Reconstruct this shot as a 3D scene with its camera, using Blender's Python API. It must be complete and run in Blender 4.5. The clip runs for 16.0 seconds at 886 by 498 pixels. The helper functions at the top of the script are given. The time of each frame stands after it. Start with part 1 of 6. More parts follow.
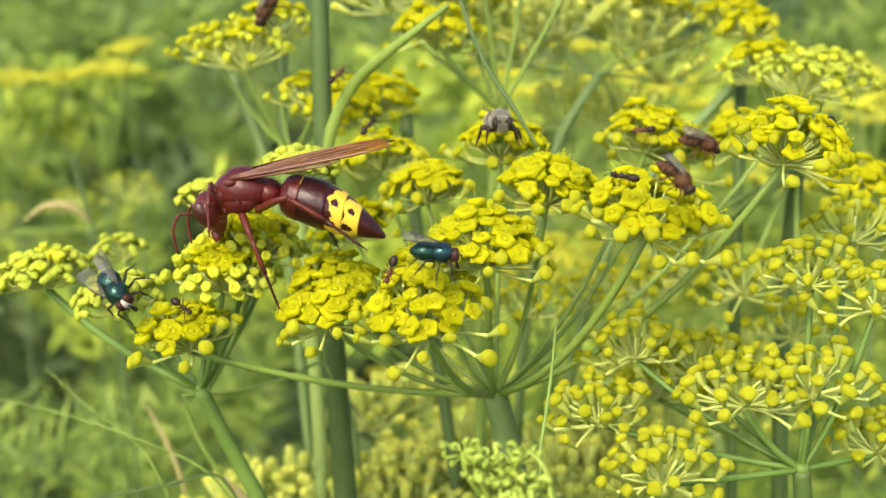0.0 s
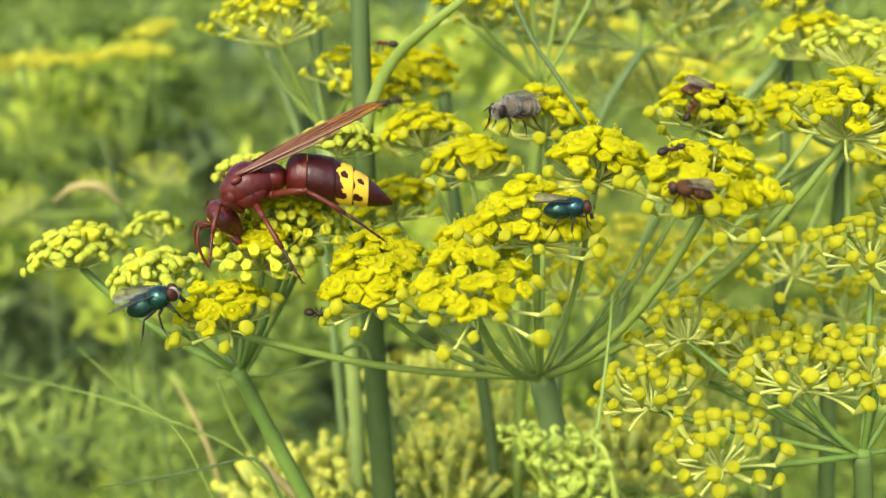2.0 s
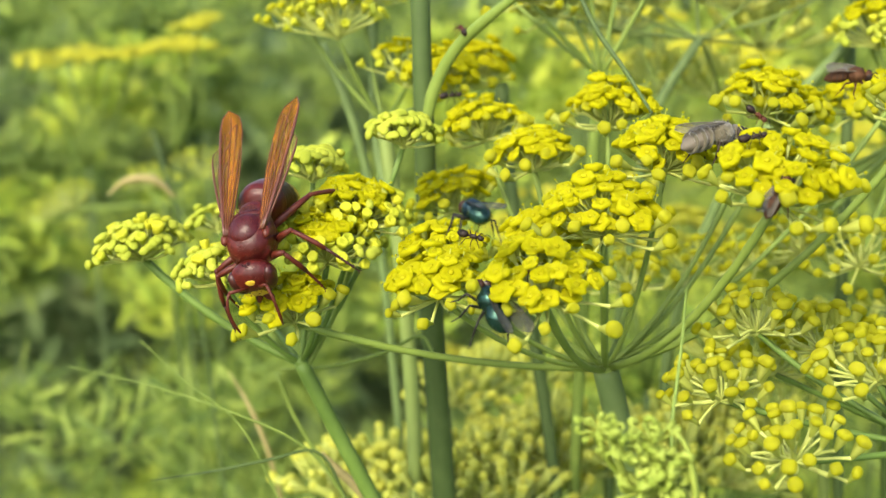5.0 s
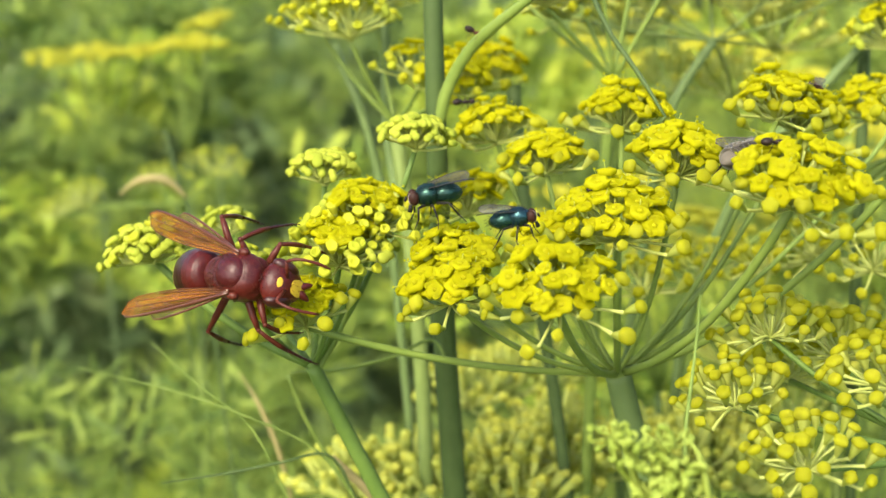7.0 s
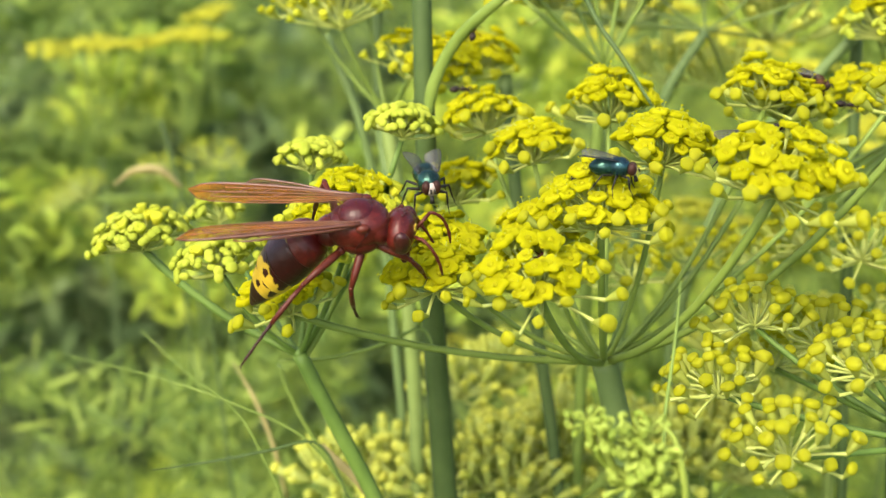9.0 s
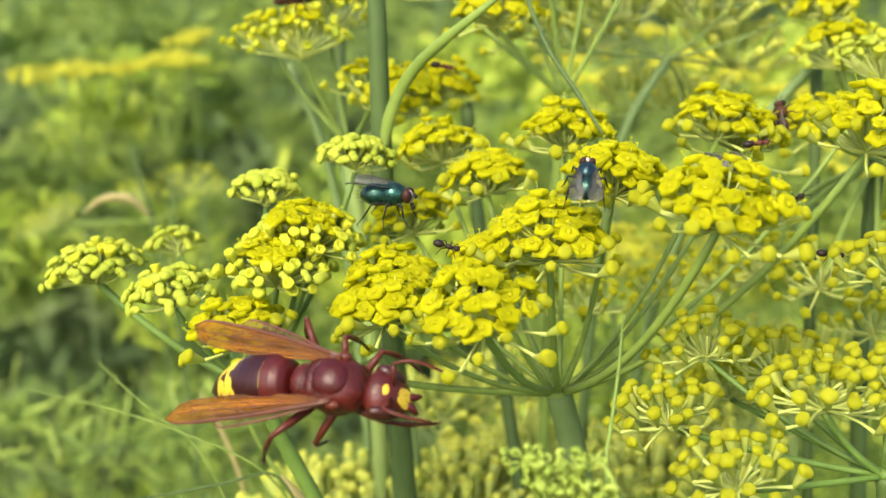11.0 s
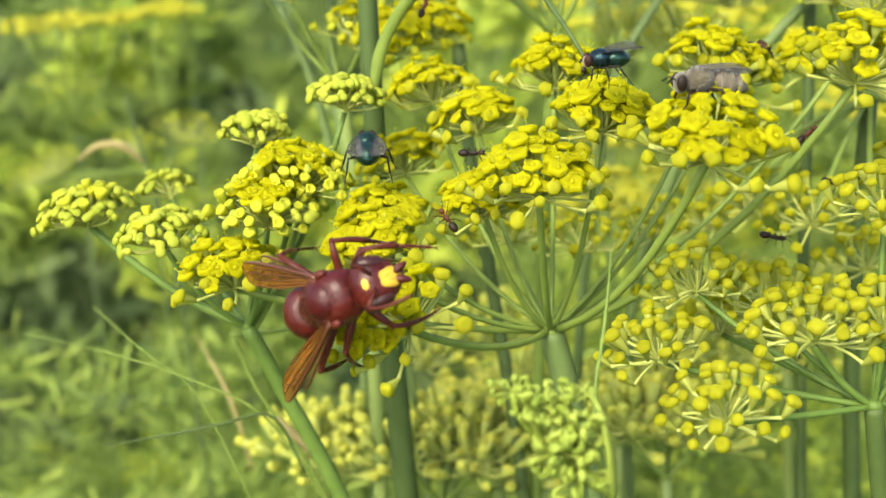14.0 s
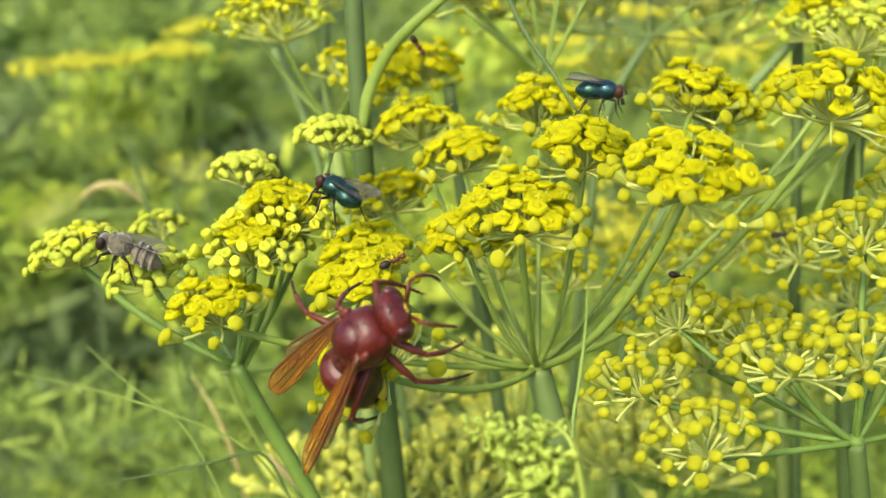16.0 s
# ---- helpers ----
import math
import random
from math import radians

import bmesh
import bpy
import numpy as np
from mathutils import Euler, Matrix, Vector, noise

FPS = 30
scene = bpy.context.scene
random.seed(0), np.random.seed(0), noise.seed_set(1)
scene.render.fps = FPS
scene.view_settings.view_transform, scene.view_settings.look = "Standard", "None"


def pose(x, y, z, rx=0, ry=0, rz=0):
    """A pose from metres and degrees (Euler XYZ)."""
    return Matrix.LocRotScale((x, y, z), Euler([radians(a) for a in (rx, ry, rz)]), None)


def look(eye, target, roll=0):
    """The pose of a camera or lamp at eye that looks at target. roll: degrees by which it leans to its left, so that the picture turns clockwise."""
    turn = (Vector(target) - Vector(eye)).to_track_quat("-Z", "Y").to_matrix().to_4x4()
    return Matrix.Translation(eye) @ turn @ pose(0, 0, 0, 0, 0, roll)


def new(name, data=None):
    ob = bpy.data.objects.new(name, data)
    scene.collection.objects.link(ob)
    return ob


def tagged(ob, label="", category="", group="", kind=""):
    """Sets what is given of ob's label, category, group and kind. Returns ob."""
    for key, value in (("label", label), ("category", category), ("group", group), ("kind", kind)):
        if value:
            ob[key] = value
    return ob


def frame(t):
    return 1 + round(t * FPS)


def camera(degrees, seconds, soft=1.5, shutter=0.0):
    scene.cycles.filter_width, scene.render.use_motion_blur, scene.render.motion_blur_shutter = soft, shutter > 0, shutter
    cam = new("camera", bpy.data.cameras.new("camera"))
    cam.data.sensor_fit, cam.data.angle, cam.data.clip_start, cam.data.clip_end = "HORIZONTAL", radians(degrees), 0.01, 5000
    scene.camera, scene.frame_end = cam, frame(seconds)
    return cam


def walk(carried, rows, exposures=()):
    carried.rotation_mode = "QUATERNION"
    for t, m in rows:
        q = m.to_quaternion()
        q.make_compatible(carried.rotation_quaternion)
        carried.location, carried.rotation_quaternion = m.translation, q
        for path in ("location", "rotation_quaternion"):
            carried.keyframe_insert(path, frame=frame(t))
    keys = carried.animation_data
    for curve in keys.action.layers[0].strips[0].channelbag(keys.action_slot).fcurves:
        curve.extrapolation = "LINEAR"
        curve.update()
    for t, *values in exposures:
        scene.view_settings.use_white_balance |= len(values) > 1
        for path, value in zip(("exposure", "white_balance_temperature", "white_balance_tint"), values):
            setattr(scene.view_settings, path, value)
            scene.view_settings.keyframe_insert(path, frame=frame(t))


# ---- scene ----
EYE, TILT = 1.25, -14.0
cam = camera(40.0, 16.0, soft=1.45)
cam.data.dof.use_dof = True
cam.data.dof.focus_distance = 0.150
cam.data.dof.aperture_fstop = 25.0
ROWS = [
    (0, 0.00000, -0.00003, 0.00000, -0.00, 0.00, -0.00),
    (0.5, 0.00035, 0.00224, 0.00019, 0.31, -0.18, 0.00),
    (1, -0.00006, 0.00389, 0.00078, 0.96, -0.30, 0.07),
    (1.5, 0.00165, 0.00489, 0.00115, 0.71, -0.35, 0.17),
    (2, -0.00365, 0.00491, -0.00114, 0.87, -0.64, -0.04),
    (2.5, -0.00434, 0.00650, -0.00100, 0.86, -0.72, 0.28),
    (3, -0.01065, 0.00555, -0.00283, 1.68, -1.02, -0.32),
    (3.5, -0.00949, 0.00547, -0.00069, 2.00, -1.03, -0.24),
    (3.7, -0.00905, 0.00608, -0.00221, 2.27, -0.90, 0.40),
    (6, -0.00753, 0.00560, -0.00055, 2.71, -1.07, -0.05),
    (6.5, -0.00846, 0.00556, -0.00044, 2.82, -1.10, -0.03),
    (7, -0.00794, 0.00644, -0.00036, 2.99, -1.15, -0.01),
    (7.5, -0.00571, 0.00637, 0.00073, 3.33, -1.21, 0.17),
    (8, -0.00802, 0.00504, -0.00032, 3.15, -1.15, 0.03),
    (8.5, -0.00578, 0.00533, -0.00007, 3.12, -1.18, 0.11),
    (9, -0.00505, 0.00627, -0.00119, 3.34, -1.41, -0.12),
    (9.2, -0.00358, 0.00479, 0.00033, 2.87, -1.51, -0.46),
    (11.3, 0.00118, 0.00766, 0.00058, 3.31, -0.42, 0.30),
    (11.5, 0.00159, 0.00923, -0.00026, 3.52, -0.58, 0.36),
    (12, -0.00003, 0.01154, -0.00253, 3.40, -1.74, 0.49),
    (12.5, -0.00264, 0.01139, -0.00362, 3.46, -1.77, 0.14),
    (13, -0.00099, 0.01006, -0.00353, 3.42, -1.85, 0.12),
    (13.5, 0.00163, 0.00926, -0.00450, 2.91, -2.49, 0.12),
    (14, 0.00203, 0.00647, -0.00129, 3.14, -2.76, 0.78),
    (14.5, 0.00392, 0.00755, -0.00280, 3.54, -2.11, 0.69),
    (15, 0.00503, 0.00783, -0.00277, 3.24, -1.46, 0.65),
    (15.5, 0.00545, 0.00619, -0.00305, 3.55, -0.77, 0.61),
    (16, 0.00596, 0.00514, -0.00115, 3.78, -1.00, 1.06),
]
STAND = pose(0, 0, EYE, TILT, 0, 0)
walk(cam, [(t, STAND @ pose(x, y, z, 90 + pitch, roll, yaw)) for t, x, y, z, yaw, pitch, roll in ROWS])

# ---- light ----
SUN_UP, SUN_TURN = 43.0, 206.0
world = bpy.data.worlds.new("sky")
scene.world = world
world.use_nodes = True
wn = world.node_tree.nodes
sky = wn.new("ShaderNodeTexSky")
sky.sky_type, sky.sun_disc = "NISHITA", False
sky.sun_elevation, sky.sun_rotation = radians(SUN_UP), radians(SUN_TURN)
sky.dust_density = 3.0
wn["Background"].inputs["Strength"].default_value = 0.150
world.node_tree.links.new(sky.outputs["Color"], wn["Background"].inputs["Color"])
sun = new("sun", bpy.data.lights.new("sun", "SUN"))
sun.data.energy, sun.data.angle, sun.data.color = 1.85, radians(16), (1.0, 0.91, 0.68)
away = Vector((math.sin(radians(SUN_TURN)) * math.cos(radians(SUN_UP)), math.cos(radians(SUN_TURN)) * math.cos(radians(SUN_UP)), math.sin(radians(SUN_UP))))
sun.matrix_world = look(away * 5, (0, 0, 0))
scene.view_settings.exposure = 1.53


# ---- materials ----
def surface(name, colours, rough=0.5, scale=400.0, bump=0.0, metal=0.0, spread="noise", through_light=0.0, coat=0.0, sheen=0.0, spec=0.5, detail=4.0, soft_depth=0.0):
    """A material whose colour runs through the given ones: by noise, by object or by island, with grain over it."""
    m = bpy.data.materials.new(name)
    m.use_nodes = True
    t = m.node_tree
    n, l = t.nodes, t.links
    b = n["Principled BSDF"]
    co = n.new("ShaderNodeTexCoord")
    fine = n.new("ShaderNodeTexNoise")
    fine.inputs["Scale"].default_value, fine.inputs["Detail"].default_value = scale, detail
    l.new(co.outputs["Object"], fine.inputs["Vector"])
    ramp = n.new("ShaderNodeValToRGB")
    while len(ramp.color_ramp.elements) < len(colours):
        ramp.color_ramp.elements.new(0.5)
    for i, c in enumerate(colours):
        e = ramp.color_ramp.elements[i]
        e.position, e.color = (i / max(1, len(colours) - 1)) * 0.8 + 0.1, (*c, 1)
    mix = n.new("ShaderNodeMath")
    mix.operation = "MULTIPLY_ADD"
    if spread == "object":
        src = n.new("ShaderNodeObjectInfo").outputs["Random"]
        mix.inputs[1].default_value = 0.35
    elif spread == "island":
        src = n.new("ShaderNodeNewGeometry").outputs["Random Per Island"]
        mix.inputs[1].default_value = 0.45
    else:
        broad = n.new("ShaderNodeTexNoise")
        broad.inputs["Scale"].default_value = scale * 0.15
        l.new(co.outputs["Object"], broad.inputs["Vector"])
        src = broad.outputs["Fac"]
        mix.inputs[1].default_value = 0.6
    l.new(fine.outputs["Fac"], mix.inputs[0])
    off = n.new("ShaderNodeMath")
    off.operation = "MULTIPLY_ADD"
    off.inputs[1].default_value, off.inputs[2].default_value = (0.8, -0.1) if spread != "noise" else (0.7, -0.15)
    l.new(src, off.inputs[0])
    l.new(off.outputs[0], mix.inputs[2])
    l.new(mix.outputs[0], ramp.inputs["Fac"])
    l.new(ramp.outputs["Color"], b.inputs["Base Color"])
    b.inputs["Roughness"].default_value, b.inputs["Metallic"].default_value = rough, metal
    b.inputs["Specular IOR Level"].default_value = spec
    b.inputs["Coat Weight"].default_value, b.inputs["Sheen Weight"].default_value = coat, sheen
    b.inputs["Coat Roughness"].default_value = 0.25
    if soft_depth:
        b.inputs["Subsurface Weight"].default_value = 0.6
        b.inputs["Subsurface Radius"].default_value = (1.0, 1.0, 0.3)
        b.inputs["Subsurface Scale"].default_value = soft_depth * 0.001
    if bump:
        bu = n.new("ShaderNodeBump")
        bu.inputs["Strength"].default_value, bu.inputs["Distance"].default_value = bump, 0.0003
        l.new(fine.outputs["Fac"], bu.inputs["Height"])
        l.new(bu.outputs["Normal"], b.inputs["Normal"])
    if through_light:
        tr = n.new("ShaderNodeBsdfTranslucent")
        ms = n.new("ShaderNodeMixShader")
        ms.inputs["Fac"].default_value = through_light
        l.new(ramp.outputs["Color"], tr.inputs["Color"])
        l.new(b.outputs["BSDF"], ms.inputs[1])
        l.new(tr.outputs["BSDF"], ms.inputs[2])
        l.new(ms.outputs["Shader"], n["Material Output"].inputs["Surface"])
    return m


def clear(name, colour, alpha, rough=0.25, scale=300.0):
    """A thin see-through membrane with streaks along it."""
    m = bpy.data.materials.new(name)
    m.use_nodes = True
    t = m.node_tree
    n, l = t.nodes, t.links
    b = n["Principled BSDF"]
    co = n.new("ShaderNodeTexCoord")
    mp = n.new("ShaderNodeMapping")
    mp.inputs["Scale"].default_value = (0.12, 1, 1)
    no = n.new("ShaderNodeTexNoise")
    no.inputs["Scale"].default_value = scale
    l.new(co.outputs["Object"], mp.inputs["Vector"])
    l.new(mp.outputs["Vector"], no.inputs["Vector"])
    ramp = n.new("ShaderNodeValToRGB")
    ramp.color_ramp.elements[0].position, ramp.color_ramp.elements[1].position = 0.36, 0.72
    ramp.color_ramp.elements[0].color = (*[c * 0.25 for c in colour], 1)
    ramp.color_ramp.elements[1].color = (*colour, 1)
    l.new(no.outputs["Fac"], ramp.inputs["Fac"])
    l.new(ramp.outputs["Color"], b.inputs["Base Color"])
    b.inputs["Roughness"].default_value, b.inputs["Specular IOR Level"].default_value = rough, 0.18
    tr = n.new("ShaderNodeBsdfTranslucent")
    l.new(ramp.outputs["Color"], tr.inputs["Color"])
    m1 = n.new("ShaderNodeMixShader")
    m1.inputs["Fac"].default_value = 0.55
    l.new(b.outputs["BSDF"], m1.inputs[1])
    l.new(tr.outputs["BSDF"], m1.inputs[2])
    clr = n.new("ShaderNodeBsdfTransparent")
    m2 = n.new("ShaderNodeMixShader")
    m2.inputs["Fac"].default_value = alpha
    l.new(clr.outputs["BSDF"], m2.inputs[1])
    l.new(m1.outputs["Shader"], m2.inputs[2])
    l.new(m2.outputs["Shader"], n["Material Output"].inputs["Surface"])
    return m


PETAL = surface("petal", [(0.452, 0.442, 0.004), (0.500, 0.487, 0.007), (0.545, 0.528, 0.010)], 0.7, 900, 0.10, spread="object", through_light=0.56, spec=0.05, soft_depth=1.0)
CENTRE = surface("flower_centre", [(0.44, 0.415, 0.006), (0.50, 0.475, 0.010)], 0.6, 900, 0.2, spread="object", spec=0.08, through_light=0.45, soft_depth=0.9)
OVARY = surface("ovary", [(0.46, 0.52, 0.09), (0.56, 0.60, 0.13)], 0.55, 700, 0.2, spread="object", through_light=0.55, spec=0.2)
CAP = surface("seed_cap", [(0.42, 0.428, 0.02), (0.495, 0.497, 0.03)], 0.7, 900, 0.15, spread="object", through_light=0.58, spec=0.06, soft_depth=1.0)
PALE = surface("pale_petal", [(0.38, 0.42, 0.025), (0.46, 0.48, 0.03), (0.53, 0.52, 0.03)], 0.6, 900, 0.2, spread="object", through_light=0.35, spec=0.12)
GREENBUD = surface("green_bud", [(0.35, 0.41, 0.04), (0.45, 0.49, 0.055)], 0.6, 900, 0.2, spread="object", through_light=0.40, spec=0.10)
PALEOVARY = surface("pale_ovary", [(0.47, 0.53, 0.12), (0.56, 0.61, 0.16)], 0.6, 700, 0.1, spread="object", through_light=0.45, spec=0.12)
DULLBUD = surface("dull_bud", [(0.52, 0.55, 0.10), (0.58, 0.60, 0.11), (0.63, 0.63, 0.10)], 0.6, 900, 0.2, spread="object", through_light=0.5, spec=0.15)
SPOKE = surface("spoke", [(0.35, 0.405, 0.085), (0.47, 0.51, 0.14)], 0.5, 500, 0.1, spec=0.35, through_light=0.1)
RAY = surface("ray", [(0.085, 0.136, 0.022), (0.138, 0.198, 0.034), (0.20, 0.265, 0.052)], 0.55, 350, 0.2, spec=0.25)
STEM = surface("stem", [(0.034, 0.060, 0.014), (0.054, 0.088, 0.021), (0.086, 0.124, 0.033)], 0.6, 300, 0.3, spec=0.25)
GREENSTEM = surface("green_stem", [(0.058, 0.108, 0.018), (0.094, 0.158, 0.027), (0.135, 0.208, 0.042)], 0.5, 350, 0.2, spec=0.25)
STEMLIGHT = surface("stem_light", [(0.075, 0.12, 0.035), (0.11, 0.165, 0.05), (0.15, 0.21, 0.07)], 0.6, 300, 0.3, spec=0.25)
SHOOT = surface("unfolding_shoot", [(0.23, 0.31, 0.04), (0.35, 0.43, 0.075)], 0.55, 500, 0.2, spread="object", through_light=0.3, spec=0.15)
PALESTEM = surface("pale_stem", [(0.13, 0.185, 0.045), (0.19, 0.25, 0.065)], 0.55, 300, 0.2, spec=0.3)
LEAF = surface("leaf_thread", [(0.070, 0.121, 0.023), (0.167, 0.239, 0.043), (0.282, 0.360, 0.068)], 0.6, 60, 0.0, spread="island", through_light=0.3, spec=0.2)
LEAFY = surface("yellow_leaf", [(0.180, 0.276, 0.034), (0.284, 0.370, 0.045), (0.396, 0.452, 0.053)], 0.6, 60, 0.0, spread="island", through_light=0.25, spec=0.2)
FARBLOOM = surface("far_bloom", [(0.33, 0.325, 0.02), (0.44, 0.43, 0.025)], 0.6, 200, 0.0, spread="island", through_light=0.2, spec=0.2)
# LEAF's green made darker and bluer: shade between far plants, put into the colour
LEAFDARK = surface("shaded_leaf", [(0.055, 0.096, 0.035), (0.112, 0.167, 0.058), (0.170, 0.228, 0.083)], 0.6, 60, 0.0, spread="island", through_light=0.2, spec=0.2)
DRY = surface("dry_leaf", [(0.24, 0.20, 0.075), (0.36, 0.31, 0.13)], 0.7, 200, 0.3, spec=0.2, through_light=0.15)
SOIL = surface("meadow_soil", [(0.03, 0.05, 0.015), (0.07, 0.10, 0.03), (0.11, 0.13, 0.05)], 0.9, 6, 0.0, spec=0.1, detail=8)
RED = surface("hornet_shell", [(0.014, 0.0014, 0.0012), (0.054, 0.0044, 0.003), (0.112, 0.012, 0.0065)], 0.40, 1300, 0.30, spec=0.30, detail=8)
DARK = surface("hornet_dark_shell", [(0.014, 0.0022, 0.002), (0.034, 0.0042, 0.004)], 0.34, 900, 0.3, spec=0.3)
LEGRED = surface("hornet_leg_shell", [(0.042, 0.006, 0.0035), (0.088, 0.017, 0.008)], 0.42, 900, 0.2, spec=0.22)
MAROON = surface("hornet_maroon_shell", [(0.010, 0.0010, 0.0011), (0.032, 0.0028, 0.0027)], 0.38, 1300, 0.3, spec=0.3, detail=8)
SHIELD = surface("hornet_shield_shell", [(0.018, 0.0012, 0.0016), (0.042, 0.0028, 0.0034), (0.064, 0.005, 0.0055)], 0.38, 1300, 0.3, spec=0.28, detail=8)
YELLOW = surface("hornet_yellow", [(0.42, 0.26, 0.014), (0.57, 0.40, 0.035)], 0.42, 800, 0.15, spec=0.3)
EYE_RED = surface("compound_eye", [(0.022, 0.004, 0.003), (0.042, 0.008, 0.006)], 0.32, 2500, 0.2, spec=0.35)
HYALINE = clear("hindwing_skin", (0.42, 0.26, 0.12), 0.28, 0.25, 600)
AMBER = clear("amber_wing", (0.64, 0.25, 0.028), 0.52, 0.16, 800)
FUZZ = surface("hornet_fuzz", [(0.10, 0.03, 0.015), (0.20, 0.08, 0.04)], 0.6, 900, 0.0, spread="island", spec=0.2, through_light=0.3)
VEIN = surface("wing_vein", [(0.050, 0.012, 0.005), (0.105, 0.030, 0.010)], 0.35, 500)
TEAL = surface("teal_metal", [(0.007, 0.012, 0.011), (0.015, 0.046, 0.036), (0.042, 0.15, 0.115)], 0.27, 900, 0.6, metal=0.7, spec=0.4)
BLUE = surface("blue_metal", [(0.007, 0.011, 0.014), (0.014, 0.036, 0.044), (0.035, 0.12, 0.13)], 0.27, 900, 0.6, metal=0.7, spec=0.4)
BLACK = surface("black_bristle", [(0.008, 0.008, 0.007), (0.02, 0.018, 0.015)], 0.5, 900, 0.1, spec=0.2)
FLYEYE = surface("fly_eye", [(0.020, 0.008, 0.005), (0.036, 0.013, 0.008)], 0.5, 2500, 0.2, spec=0.15)
FLYFACE = surface("fly_face", [(0.25, 0.20, 0.17), (0.42, 0.36, 0.32)], 0.6, 900, 0.1)
SMOKE = clear("fly_wing", (0.36, 0.35, 0.34), 0.38, 0.2, 500)
GREYFUR = surface("grey_fur", [(0.024, 0.020, 0.012), (0.085, 0.075, 0.048), (0.20, 0.182, 0.125)], 0.85, 1200, 0.8, sheen=0.4, spec=0.15)
BEESHELL = surface("bee_shell", [(0.07, 0.06, 0.045), (0.15, 0.13, 0.10)], 0.6, 900, 0.4, spec=0.2)
BROWNFUR = surface("brown_fur", [(0.018, 0.008, 0.004), (0.055, 0.024, 0.010), (0.12, 0.058, 0.026)], 0.7, 1200, 0.6, spec=0.15)
ANTBLACK = surface("ant_shell", [(0.008, 0.005, 0.003), (0.022, 0.012, 0.007)], 0.5, 900, 0.1, spec=0.2)
ANTRED = surface("ant_red_shell", [(0.045, 0.012, 0.006), (0.08, 0.024, 0.010)], 0.5, 900, 0.1, spec=0.2)


# ---- mesh helpers, all in millimetres ----
MM = 0.001


def mesh_of(name, bm, mats, smooth=True):
    for v in bm.verts:
        v.co *= MM
    me = bpy.data.meshes.new(name)
    bm.to_mesh(me)
    bm.free()
    for m in mats if isinstance(mats, (list, tuple)) else [mats]:
        me.materials.append(m)
    if smooth:
        me.polygons.foreach_set("use_smooth", [True] * len(me.polygons))
    return me


def part(name, bm, mats, parent=None, label="", m=None, smooth=True):
    ob = new(name, mesh_of(name, bm, mats, smooth) if isinstance(bm, bmesh.types.BMesh) else bm)
    ob.parent = parent
    if m is not None:
        ob.matrix_basis = m
    if label:
        tagged(ob, label)
    return ob


def thing(name, label, category, at, group="", kind=""):
    ob = new(name)
    ob.empty_display_size = 0.002
    ob.location = Vector(at) * MM
    return tagged(ob, label, category, group, kind)


def tube(bm, pts, radii, sides=8, mat=0, flat=1.0, ridge=0.0):
    """A round rod through pts; radii one for all, or one for each."""
    pts = [Vector(p) for p in pts]
    if not isinstance(radii, (list, tuple)):
        radii = [radii] * len(pts)
    rings, side = [], None
    for i, p in enumerate(pts):
        d = (pts[min(i + 1, len(pts) - 1)] - pts[max(i - 1, 0)]).normalized()
        if side is None:
            side = d.cross(Vector((0.31, 0.2, 0.93)))
            if side.length < 0.1:
                side = d.cross(Vector((1, 0, 0)))
        side = (side - d * side.dot(d)).normalized()
        other = d.cross(side)
        rings.append([bm.verts.new(p + (side * math.cos(2 * math.pi * k / sides) + other * math.sin(2 * math.pi * k / sides) * flat) * radii[i] * (1 + ridge * (k % 2))) for k in range(sides)])
    for a, b in zip(rings, rings[1:]):
        for k in range(sides):
            f = bm.faces.new((a[k], a[(k + 1) % sides], b[(k + 1) % sides], b[k]))
            f.material_index = mat
    for ring in (rings[0][::-1], rings[-1]):
        f = bm.faces.new(ring)
        f.material_index = mat


def lathe(bm, profile, sides=12, mat=0, lobes=0, depth=0.0, at=(0, 0, 0), faces=None):
    """Rings of (radius, z) round the z axis."""
    rings = []
    for r, z in profile:
        rings.append([bm.verts.new((at[0] + r * (1 + depth * math.cos(lobes * a)) * math.cos(a), at[1] + r * (1 + depth * math.cos(lobes * a)) * math.sin(a), at[2] + z)) for a in (2 * math.pi * k / sides for k in range(sides))])
    for j, (a, b) in enumerate(zip(rings, rings[1:])):
        for k in range(sides):
            f = bm.faces.new((a[k], a[(k + 1) % sides], b[(k + 1) % sides], b[k]))
            f.material_index = faces(j, k) if faces else mat
    f = bm.faces.new(rings[0][::-1])
    f.material_index = faces(0, 0) if faces else mat
    f = bm.faces.new(rings[-1])
    f.material_index = faces(len(rings) - 2, 0) if faces else mat


def ball(bm, at, size, turn=None, u=14, v=9, mat=0, dent=None):
    """An ellipsoid with half axes size; dent reshapes its unit points."""
    made = bmesh.ops.create_uvsphere(bm, u_segments=u, v_segments=v, radius=1.0)["verts"]
    for w in made:
        c = w.co.copy()
        if dent:
            c = dent(c)
        c = Vector((c.x * size[0], c.y * size[1], c.z * size[2]))
        w.co = (turn @ c if turn else c) + Vector(at)
    for f in {f for w in made for f in w.link_faces}:
        f.material_index = mat


def bend(a, b, c, n=8):
    """A curve from a to c, pulled towards b."""
    a, b, c = Vector(a), Vector(b), Vector(c)
    return [a * (1 - s) ** 2 + b * 2 * s * (1 - s) + c * s * s for s in (i / n for i in range(n + 1))]


